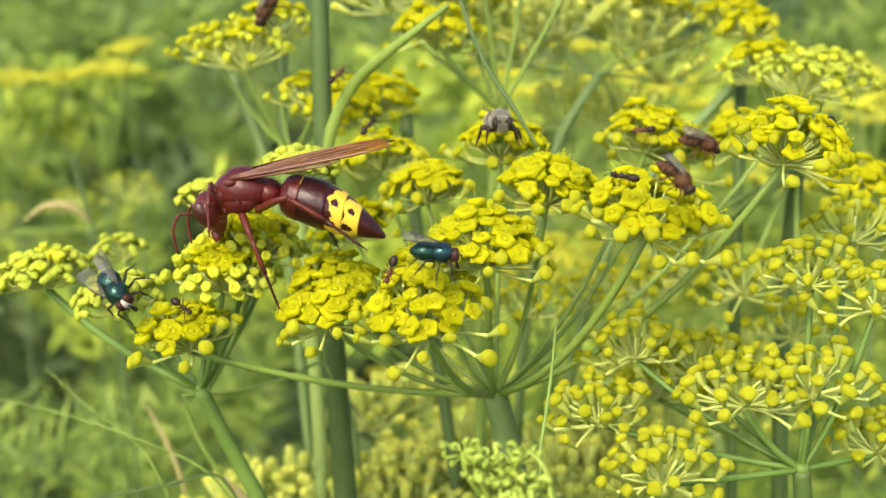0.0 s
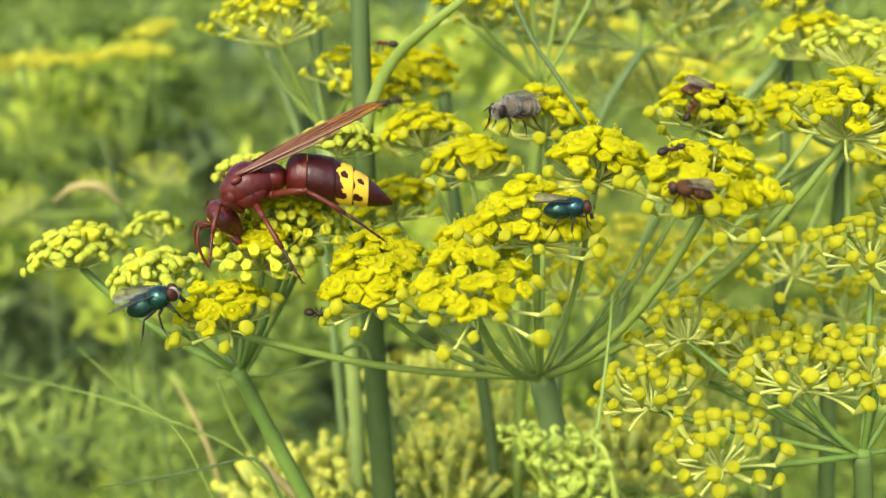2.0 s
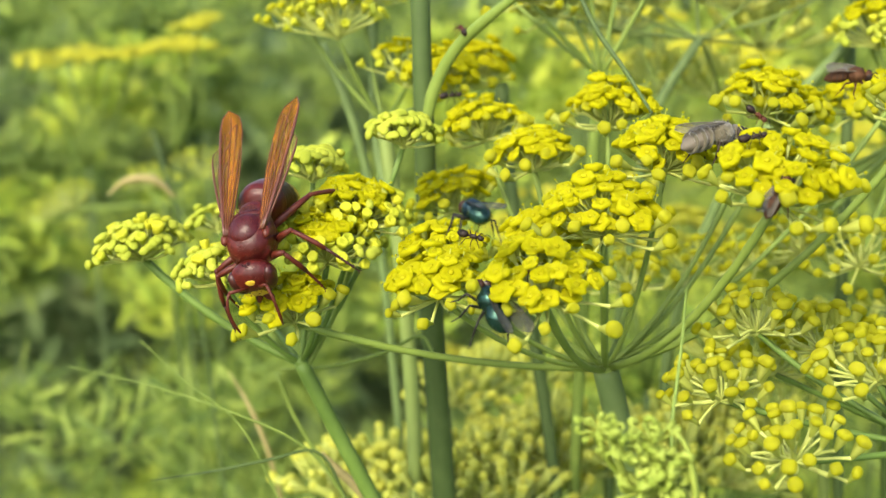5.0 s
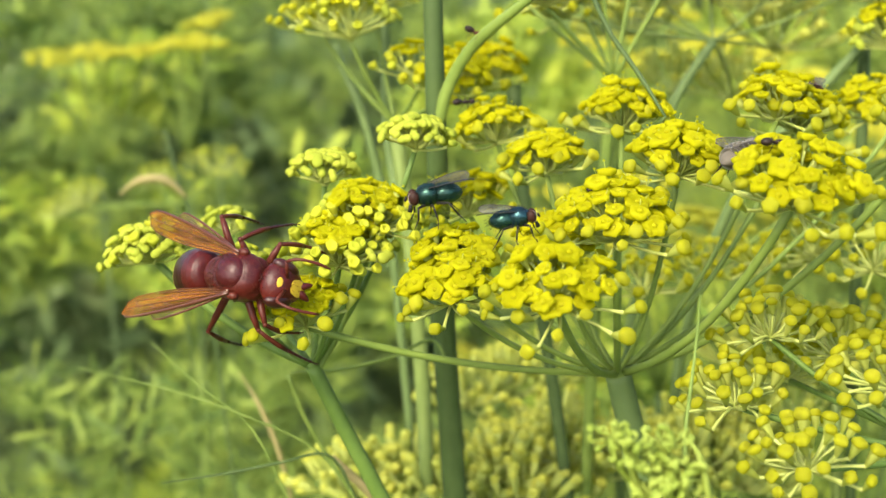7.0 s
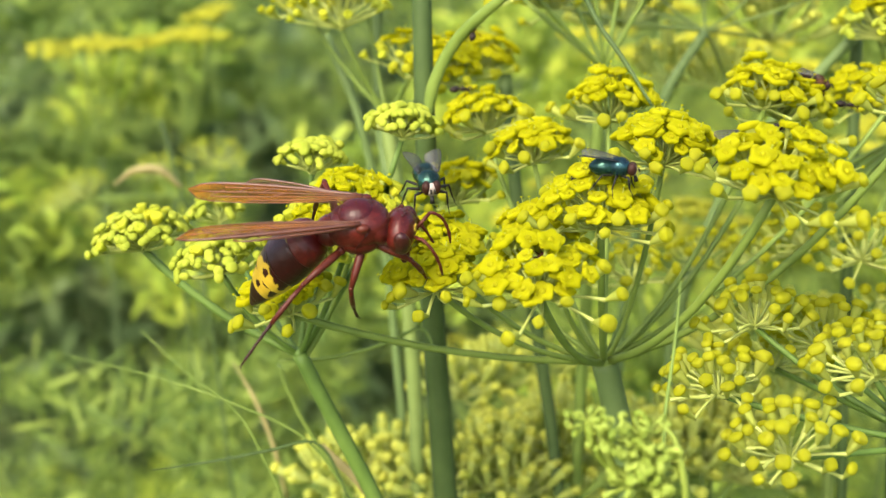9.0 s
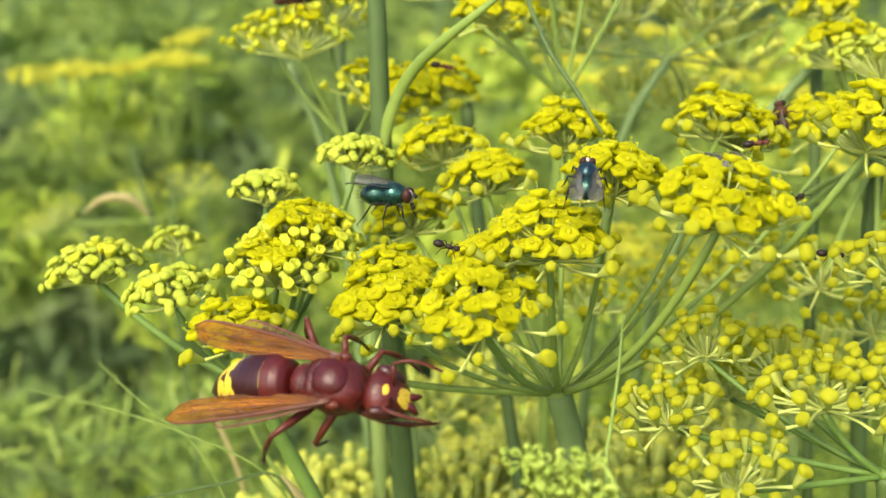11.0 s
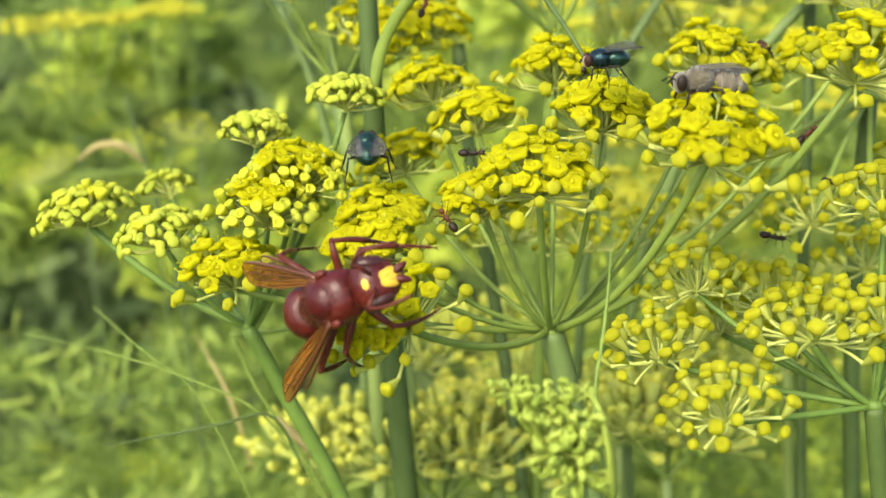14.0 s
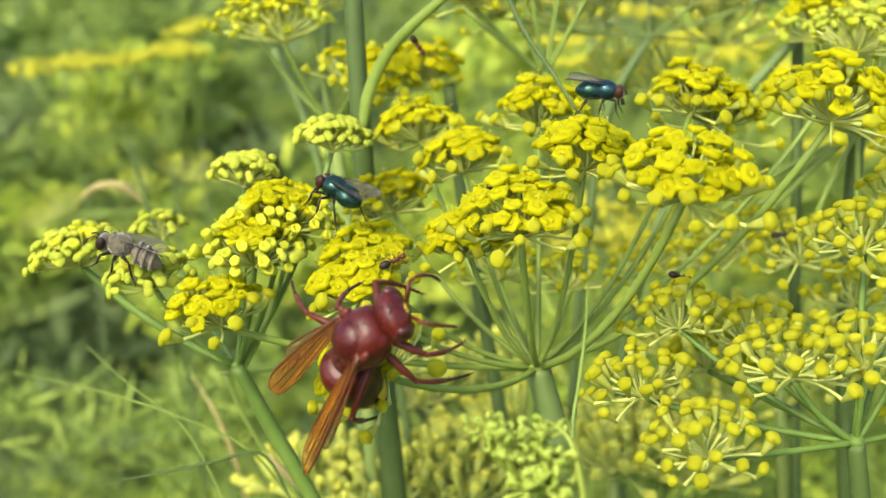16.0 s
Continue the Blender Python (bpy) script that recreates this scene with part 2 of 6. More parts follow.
def smooth_line(pts, n=6):
    """A curve through all pts, steady also where their spacing changes."""
    p = [Vector(q) for q in pts]
    gap = [max(1e-6, (v - u).length) for u, v in zip(p, p[1:])]
    slope = [(v - u) / g for u, v, g in zip(p, p[1:], gap)]
    way = [slope[0]] + [(slope[i - 1] * gap[i] + slope[i] * gap[i - 1]) / (gap[i] + gap[i - 1]) for i in range(1, len(slope))] + [slope[-1]]
    out = []
    for i, g in enumerate(gap):
        for k in range(n):
            u = k / n
            out.append(p[i] * (2 * u ** 3 - 3 * u * u + 1) + way[i] * g * (u ** 3 - 2 * u * u + u) + p[i + 1] * (3 * u * u - 2 * u ** 3) + way[i + 1] * g * (u ** 3 - u * u))
    return out + [p[-1]]


def aim(at, way, scale=1.0, spin=0.0):
    """A pose at a point in millimetres, its z axis along way."""
    q = Vector(way).normalized().to_track_quat("Z", "Y")
    return Matrix.Translation(Vector(at) * MM) @ q.to_matrix().to_4x4() @ Matrix.Rotation(spin, 4, "Z") @ Matrix.Scale(scale, 4)


# ---- ground and far growth ----
def ground():
    bm = bmesh.new()
    n, reach = 60, 400000.0
    side = [math.copysign((abs(i) / n) ** 4 * reach, i) for i in range(-n, n + 1)]
    grid = [[bm.verts.new((x, y, 40 * noise.noise((x * 0.0007, y * 0.0007, 0)) - 40)) for x in side] for y in side]
    for a, b in zip(grid, grid[1:]):
        for k in range(len(side) - 1):
            bm.faces.new((a[k], a[k + 1], b[k + 1], b[k]))
    tagged(part("ground", bm, SOIL), "dark green weedy meadow soil under the fennel", "ground", kind="structure")


def plumes(name, label, material, centres, threads, length, width, rng):
    """Feathery leaf sprays: many slim blades round each centre (x, y, z, radius, height)."""
    verts, faces = [], []
    for x, y, z, r, h in centres:
        for _ in range(threads):
            a, s = rng.uniform(0, 2 * math.pi), rng.random() ** 0.5
            p = np.array((x + r * s * math.cos(a), y + r * s * math.sin(a), z + h * (rng.random() - 0.5)))
            d = np.array((rng.gauss(0, 1), rng.gauss(0, 1), rng.gauss(0.5, 0.8)))
            d /= np.linalg.norm(d)
            w = np.cross(d, (rng.gauss(0, 1), rng.gauss(0, 1), rng.gauss(0, 1)))
            w *= width * rng.uniform(0.6, 1.4) / max(1e-6, np.linalg.norm(w))
            d *= length * rng.uniform(0.5, 1.3)
            i = len(verts)
            verts += [p - w * 0.4, p + w * 0.4, p + d * 0.6 + w, p + d, p + d * 0.6 - w]
            faces.append((i, i + 1, i + 2, i + 3, i + 4))
    me = bpy.data.meshes.new(name)
    me.from_pydata([tuple(v * MM) for v in verts], [], faces)
    me.materials.append(material)
    return tagged(new(name, me), label, "foliage", kind="stuff")


def thickets():
    rng = random.Random(5)
    green, yellow = [], []
    for _ in range(600):
        y = 640 + 1700 * rng.random() ** 1.5
        x = rng.uniform(-0.62, 0.62) * y
        top = 1250 - y * (0.03 + 0.10 * rng.random())
        z = max(60, top - rng.random() ** 1.3 * (0.55 * y + 120))
        tone = noise.noise((x * 0.004, y * 0.003, z * 0.004 + 7))
        turn = x / y
        if -0.23 < turn < -0.06 and z > 1250 - 0.26 * y and rng.random() < 0.55:
            continue
        drop = (1250 - z) / y
        if (turn < 0.06 or turn > 0.24 and drop < 0.14) and noise.noise((turn * 8, drop * 8, 3.4)) > (0.10 if drop > 0.2 else 0.02) and rng.random() < 0.85:
            continue
        kind = yellow if tone > 0.12 - 0.16 * (turn < -0.24 and drop > 0.22) + 0.1 * (turn < -0.05 and drop < 0.22) - 0.10 * (0 < turn < 0.26) else green
        if drop > 0.29 and -0.22 < turn < 0.02 or drop < 0.2 and -0.25 < turn < -0.05 and rng.random() < 0.4:
            kind = green
        wide = rng.uniform(26, 60) * (0.6 + y / 1800)
        for _ in range(5):
            kind.append((x + rng.gauss(0, wide * 0.7), y + rng.gauss(0, wide * 0.5), max(30, z + rng.gauss(0, wide * 0.45)), wide * 0.45, wide * 0.5))
    plumes("fennel_foliage", "dense blurred grey-green feathery fennel foliage", LEAF, green, 60, 24, 1.7, rng)
    plumes("young_fennel_foliage", "blurred yellow-green feathery fennel tops", LEAFY, yellow, 60, 15, 1.9, rng)
    low_green, low_yellow = [], []
    for _ in range(210):
        y = rng.uniform(310, 620)
        x = rng.uniform(-0.46, 0.46) * y
        deep = rng.uniform(0.40, 0.64) - 0.06 * (x > 0) + 0.06 * (-0.24 < x / y < 0)
        (low_yellow if rng.random() < (0.30 if x > 0 else 0.05) else low_green).append((x, y, 1250 - deep * y, rng.uniform(9, 22), rng.uniform(10, 24)))
    for _ in range(46):
        y = rng.uniform(330, 620)
        low_yellow.append((rng.uniform(0.02, 0.19) * y, y, 1250 - rng.uniform(0.31, 0.46) * y, rng.uniform(9, 22), rng.uniform(10, 24)))
    beside = random.Random(52)
    wide_green, wide_yellow = [], []
    for _ in range(260):
        y = beside.uniform(420, 2300)
        x = beside.choice((-1, 1)) * (0.62 * y + 1300 * beside.random() ** 1.4)
        z = max(60, (1230 - 0.05 * y) * beside.random() ** 0.6)
        wide = beside.uniform(40, 80)
        for _ in range(5):
            (wide_yellow if beside.random() < 0.4 else wide_green).append((x + beside.gauss(0, wide), y + beside.gauss(0, wide), max(30, z + beside.gauss(0, wide * 0.6)), wide * 0.45, wide * 0.5))
    plumes("side_fennel_foliage", "feathery green fennel foliage around the clump", LEAF, wide_green, 60, 24, 1.7, beside)
    plumes("side_fennel_tops", "yellow-green fennel tops around the clump", LEAFY, wide_yellow, 60, 15, 1.9, beside)
    plumes("low_fennel_foliage", "blurred green fennel threads low in the clump", LEAF, low_green, 40, 14, 0.8, rng)
    plumes("low_fennel_bloom", "blurred yellow-green fennel buds low in the clump", LEAFY, low_yellow, 46, 7, 1.1, rng)
    # far growth behind the gaps; its leaf colour carries the shade
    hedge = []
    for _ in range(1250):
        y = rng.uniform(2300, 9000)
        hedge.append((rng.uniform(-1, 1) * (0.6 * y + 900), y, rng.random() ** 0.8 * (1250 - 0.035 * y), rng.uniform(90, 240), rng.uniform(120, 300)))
    plumes("meadow_growth", "far weeds and bushes, their green darkened as if in shade", LEAFDARK, hedge, 60, 130, 14.0, rng)


# ---- fennel ----
def flower_meshes():
    """Single flowers of a few millimetres, stalk end at the origin, opening along z."""
    made = {}
    for k in range(4):
        rng = random.Random(40 + k)
        bm = bmesh.new()
        lathe(bm, [(0.22, 0), (0.46, 0.6), (0.66, 1.2), (0.60, 1.5)], 7, 1)
        # petals rolled inwards into a lobed ring round the sunken centre
        wide = 1.12 + 0.09 * k
        ring = [(wide * 0.50, 1.32), (wide * 0.90, 1.36), (wide * 1.12, 1.60), (wide * 1.16, 1.86), (wide * 1.02, 2.12), (wide * 0.80, 2.19), (wide * 0.60, 2.14), (wide * 0.46, 2.06), (wide * 0.34, 2.02)]
        lathe(bm, ring, 20, 0, 5, 0.09 + 0.02 * k)
        ball(bm, (0.04, 0, 2.04), (0.40, 0.36, 0.22), None, 9, 6, 2)
        # one or two petals stand loose
        for i in range((1, 2, 0, 2)[k]):
            a = 2 * math.pi * (i * 2 + rng.uniform(-0.2, 0.2)) / 5
            ball(bm, (1.15 * math.cos(a), 1.15 * math.sin(a), 1.95), (0.62, 0.66, 0.26), Matrix.Rotation(a, 3, "Z") @ Matrix.Rotation(radians(rng.uniform(-50, 0)), 3, "Y"), 9, 6, 0, lambda c: Vector((c.x, c.y * (1 + 0.2 * c.x), c.z - 0.35 * c.y * c.y)))
        for i in range((1, 0, 2, 1)[k]):
            a = 2 * math.pi * (i * 2 + 0.5 + rng.uniform(-0.15, 0.15)) / 5
            out = Vector((math.cos(a), math.sin(a), 0))
            tip = out * rng.uniform(1.1, 1.7) + Vector((0, 0, rng.uniform(2.4, 3.0)))
            tube(bm, [out * 0.6 + Vector((0, 0, 1.7)), tip], 0.06, 3, 1)
            ball(bm, tip, (0.19, 0.19, 0.15), None, 5, 4, 0)
        made["open", k] = mesh_of("flower", bm, [PETAL, OVARY, CENTRE])
    for k in range(3):
        bm = bmesh.new()
        g = (0.0, 0.4, 0.8)[k]
        lathe(bm, [(0.26, 0), (0.40, 0.6), (0.70, 1.6 + g * 0.4), (0.80, 2.3 + g * 0.5), (0.70, 2.55 + g * 0.5)], 9, 1, 5, 0.07)
        lathe(bm, [(0.50, 2.30 + g * 0.5), (0.92, 2.30 + g * 0.5), (1.10, 2.60 + g * 0.5), (1.08, 3.02 + g * 0.5), (0.82, 3.36 + g * 0.5), (0.40, 3.48 + g * 0.5), (0.08, 3.46 + g * 0.5)], 14, 0, (2, 5, 4)[k], 0.08)
        if k != 1:
            ball(bm, (0.62, 0.2, 2.95 + g * 0.5), (0.42, 0.5, 0.34), Matrix.Rotation(radians(25), 3, "Y"), 8, 6, 0)
        made["spent", k] = mesh_of("spent_flower", bm, [CAP, OVARY])
    for k in range(3):
        bm = bmesh.new()
        lathe(bm, [(0.2, 0), (0.42, 0.5), (0.58, 1.0)], 8, 1)
        dip = (0.0, 0.25, 0.5)[k]
        lathe(bm, [(0.45, 0.7), (0.64, 1.0), (0.78, 1.5), (0.92, 1.95), (0.80, 2.30), (0.46, 2.28 - dip * 0.5), (0.12, 2.15 - dip)], 15, 0, 5, 0.07)
        made["young", k] = mesh_of("bud", bm, [PALE, OVARY])
        # closed bud: a broad flattened pill
        bm = bmesh.new()
        lathe(bm, [(0.18, 0), (0.34, 0.6), (0.52, 1.1)], 7, 0)
        for lobe in (1, -1):
            ball(bm, (0.46 * lobe, 0.08 * lobe * (k - 1), 1.50), (0.80 + 0.06 * k, 0.74, 0.50), Matrix.Rotation(radians(9 * lobe), 3, "Y"), 11, 8, 0)
        made["green", k] = mesh_of("bud", bm, [GREENBUD])
        bm = bmesh.new()
        lathe(bm, [(0.2, 0), (0.42, 0.6), (0.56, 1.5 + 0.3 * k), (0.60, 2.1 + 0.3 * k)], 7, 1)
        lathe(bm, [(0.58, 2.05 + 0.3 * k), (0.64, 2.5 + 0.3 * k), (0.44, 2.9 + 0.3 * k), (0.1, 3.0 + 0.3 * k)], 8, 0, 2, 0.08)
        made["dull", k] = mesh_of("bud", bm, [DULLBUD, PALEOVARY])
    return made


def spoke_meshes():
    """Slim round flower stalks one millimetre long along z, slightly bowed."""
    made = []
    for bow in (0.1, 0.25, 0.45):
        bm = bmesh.new()
        lathe(bm, [(0.22, 0), (0.17, 0.15), (0.15, 0.4), (0.15, 0.7), (0.17, 0.9), (0.24, 1)], 7)
        for v in bm.verts:
            v.co.x += bow * 4 * v.co.z * (1 - v.co.z)
        made.append(mesh_of("spoke", bm, [SPOKE]))
    return made


FLOWERS, SPOKE_MESHES = flower_meshes(), spoke_meshes()


def kind_of(style, s, rng):
    """Which flower stands at s, from 0 in the middle of an umbellet to 1 at its rim."""
    if style == "young":
        return "green" if rng.random() < 0.8 else "young"
    if style == "half":
        s += rng.uniform(-0.16, 0.16)
        return "open" if s < 0.55 else "young" if s < 0.80 or rng.random() < 0.5 else "green"
    return style


def umbellet(parent, at, way, r, n, style, rng):
    """A little umbrella of stalked flowers; at and way in the world's millimetres."""
    way = Vector(way).normalized()
    q = way.to_track_quat("Z", "Y")
    heads = []

    def stalk(a, tilt, long, up, kind):
        tilt = radians(tilt)
        d = q @ Vector((math.sin(tilt) * math.cos(a), math.sin(tilt) * math.sin(a), math.cos(tilt)))
        heads.append((d * long, d * 0.75 + way * up, kind))

    if style == "bloom":
        # open flowers crowd in a raised middle; faded ones stand out on long level stalks
        inner, outer = round(n * 1.2), max(8, round(n * 0.46))
        for i in range(inner):
            s = math.sqrt((i + 0.5) / inner)
            stalk(i * 2.39996 + rng.uniform(-0.2, 0.2), 4 + 66 * s + rng.uniform(-7, 7), r * rng.uniform(0.58, 0.78) - 1.2, 0.8, "open")
        for i in range(outer):
            ring = i % 3
            stalk(2 * math.pi * (i + rng.uniform(-0.3, 0.3)) / outer, (92, 80, 68)[ring] + rng.uniform(-9, 9), r * (1.0, 0.90, 0.78)[ring] * rng.uniform(0.88, 1.06) - 2.4, 0.45, "spent")
    else:
        flat = {"spent": (0.62, 92), "young": (0.75, 74), "half": (0.72, 74), "green": (0.75, 72), "dull": (0.8, 78)}[style]
        for i in range(n):
            s = math.sqrt((i + 0.5) / n)
            stalk(i * 2.39996 + rng.uniform(-0.2, 0.2), 6 + flat[1] * s ** 1.15 + rng.uniform(-7, 7), r * (flat[0] + (1 - flat[0]) * s) * rng.uniform(0.86, 1.08) - (2.2 if style == "spent" else 1.5), 0.8 if style == "spent" else 0.55 if s < 0.8 else 0.3, kind_of(style, s, rng))
    bm = bmesh.new()
    ball(bm, (0, 0, -0.05), (0.6, 0.6, 0.45), None, 10, 6)
    u = part("umbellet", bm, SPOKE, parent, m=Matrix.Translation((Vector(at) - Vector(parent["base"])) * MM))
    if style == "dull":
        bm = bmesh.new()
        for tip, d, kind in heads:
            tube(bm, bend((0, 0, 0), tip * 0.5 - way * 0.06 * tip.length, tip, 3), [0.2, 0.17, 0.17, 0.24], 5)
        tagged(part("spray", bm, SPOKE, u), kind="stuff")
    for tip, d, kind in heads:
        if style != "dull":
            w = new("spoke", SPOKE_MESHES[rng.randrange(3)])
            w.parent = u
            thick = 1.25 if kind == "spent" else 1.0
            w.matrix_basis = aim((0, 0, 0), tip, 1.0, rng.uniform(0, 6.28)) @ Matrix.Diagonal((thick, thick, tip.length, 1))
        k = rng.randrange(4 if kind == "open" else 3)
        me = FLOWERS[kind, k]
        f = new(me.name.split(".")[0], me)
        f.parent = u
        loose = 0.22 if kind == "open" else 0.12
        d = d + Vector((rng.gauss(0, loose), rng.gauss(0, loose), rng.gauss(0, loose)))
        f.matrix_basis = aim(tip, d, rng.uniform(0.82, 1.12) * {"open": 0.90, "spent": 0.80, "young": 0.84, "green": 0.90, "dull": 1.6}[kind], rng.uniform(0, 6.28)) @ Matrix.Diagonal((rng.uniform(0.85, 1.15), rng.uniform(0.85, 1.15), rng.uniform(0.85, 1.2), 1))
    return u


def stem_part(parent, pts, radii, material=STEM, name="stem", sides=12, label=""):
    base = Vector(parent["base"])
    bm = bmesh.new()
    line = smooth_line([Vector(p) - base for p in pts], 6)
    if isinstance(radii, (list, tuple)):
        k = len(line) - 1
        radii = [np.interp(i / k * (len(radii) - 1), range(len(radii)), radii) for i in range(len(line))]
    if sides > 8:
        tube(bm, line, radii, 32, ridge=0.045)
    else:
        tube(bm, line, radii, sides)
    return part(name, bm, material, parent, label)


BRANCHES = []


def fennel(label, hub, foot, rays, seed, stem=1.6, thin=0.45, sag=0.3, material=STEM, raymat=RAY, way=0.32, group="fennel umbels"):
    """A flowering umbel on its stem: hub and foot points down to the soil; rays (x, y, z, radius, count, style[, thickness])."""
    rng = random.Random(seed)
    last = foot[-1]
    base = (last[0], last[1], 0)
    t = thing("fennel_umbel", label, "flower", base, group)
    t["base"] = base
    stem_part(t, [hub, *foot, base], [stem * 0.95, stem, stem * 1.05, stem * 1.3], material)
    bm = bmesh.new()
    ball(bm, Vector(hub) - Vector(base) + Vector((0, 0, 0.2)), (stem * 0.98, stem * 0.98, stem * 0.75), None, 12, 8)
    part("node", bm, raymat, t)
    for x, y, z, r, n, style, *more in rays:
        p, h = Vector((x, y, z)), Vector(hub)
        v = p - h
        c = h + Vector((v.x * 0.55, v.y * 0.55, v.z * sag))
        w = more[0] if more else thin
        bm = bmesh.new()
        line = bend(h - Vector(base), c - Vector(base), p - Vector(base), 9)
        tube(bm, line, [w * 1.25] + [w] * 8 + [w * 0.9], 8)
        spoke = part("ray", bm, raymat, t)
        lean = Vector((v.x, v.y, 0)) / 32
        lean = lean.normalized() * min(1, lean.length)
        u = umbellet(t, p, Vector((0, 0, 1)) + lean * way, r, n, style, rng)
        BRANCHES.append((t, h, spoke, u))
    return t


def near_fennel():
    first = len(BRANCHES)
    hub = (7.6, 166.7, 1186.7)
    fennel("bright yellow fennel umbel in full bloom on a thick green stem", hub, [(9.3, 167.0, 1179.8), (12.2, 169.5, 1165.4), (20.3, 180.1, 1118.4)], [
        (-2.1, 140.9, 1204.4, 10.0, 34, "bloom", 0.5),
        (-14.7, 151.0, 1202.0, 8.4, 36, "bloom"),
        (5.6, 151.2, 1210.0, 10.0, 36, "bloom", 0.5),
        (24.6, 143.4, 1215.9, 10.6, 40, "bloom", 0.56),
        (43.0, 151.5, 1223.2, 10.0, 36, "bloom", 0.52),
        (13.9, 159.5, 1216.2, 8.8, 32, "bloom"),
        (8.4, 178.6, 1218.8, 9.2, 30, "bloom"),
        (-2.3, 174.5, 1213.6, 7.6, 24, "bloom"),
        (-9.3, 184.2, 1216.2, 8.4, 26, "bloom"),
        (33.1, 180.8, 1218.3, 9.6, 30, "bloom"),
        (29.7, 176.5, 1220.8, 9.0, 26, "bloom"),
        (-33.9, 154.0, 1197.7, 8.6, 26, "bloom", 0.5),
        (-13.5, 183.1, 1205.5, 8.2, 24, "bloom"),
        (13.3, 187.1, 1192.0, 8.2, 22, "spent"),
        (2.1, 189.0, 1193.2, 8.2, 22, "spent"),
        (56.1, 191.5, 1226.6, 8.6, 46, "young"),
        (-1.2, 158.5, 1205.6, 8.0, 26, "bloom"),
        (-14.2, 158.0, 1203.6, 8.0, 28, "bloom"),
    ], 11, 1.85, 0.38, 0.22, STEMLIGHT)
    global BENT_BRANCH
    BENT_BRANCH = BRANCHES[first]
    fennel("pale yellow-green young fennel umbel with half-open buds", (-35.3, 166.7, 1187.5), [(-31.8, 166.8, 1179.5), (-25.8, 167.6, 1165.9), (-7.5, 173.8, 1100.8)], [
        (-57.4, 169.3, 1202.0, 7.4, 84, "young", 0.6),
        (-44.1, 159.7, 1201.5, 6.4, 50, "young"),
        (-29.9, 159.1, 1204.4, 8.0, 92, "half"),
        (-26.6, 163.3, 1207.8, 8.0, 88, "half"),
        (-51.3, 190.1, 1200.7, 5.4, 22, "green"),
        (-33.3, 171.6, 1212.8, 5.6, 38, "green"),
        (-20.5, 171.5, 1217.6, 5.8, 46, "green"),
    ], 12, 1.1, 0.40, 0.3, GREENSTEM, GREENSTEM)
    fennel("fading fennel umbel with swelling yellow-capped seeds", (45.8, 144.2, 1185.0), [(46.7, 144.7, 1179.4), (48.8, 145.5, 1167.4), (55.4, 150.1, 1134.9)], [
        (20.2, 148.0, 1189.6, 8.0, 30, "spent", 0.42),
        (26.7, 136.1, 1186.7, 8.4, 32, "spent", 0.42),
        (37.6, 143.1, 1193.9, 9.4, 34, "spent", 0.46),
        (26.0, 156.4, 1195.6, 8.2, 28, "spent"),
        (46.0, 143.0, 1195.3, 9.0, 32, "spent"),
        (35.8, 160.0, 1191.5, 8.8, 26, "spent"),
        (57.4, 149.1, 1184.9, 8.4, 28, "spent"),
        (31.5, 168.4, 1185.3, 8.0, 24, "spent"),
        (47.8, 152.1, 1207.0, 8.6, 28, "spent"),
        (53.9, 145.6, 1205.6, 8.6, 28, "spent"),
        (58.0, 167.1, 1209.2, 8.6, 24, "spent"),
    ], 13, 1.15, 0.40, 0.3, STEM, GREENSTEM)


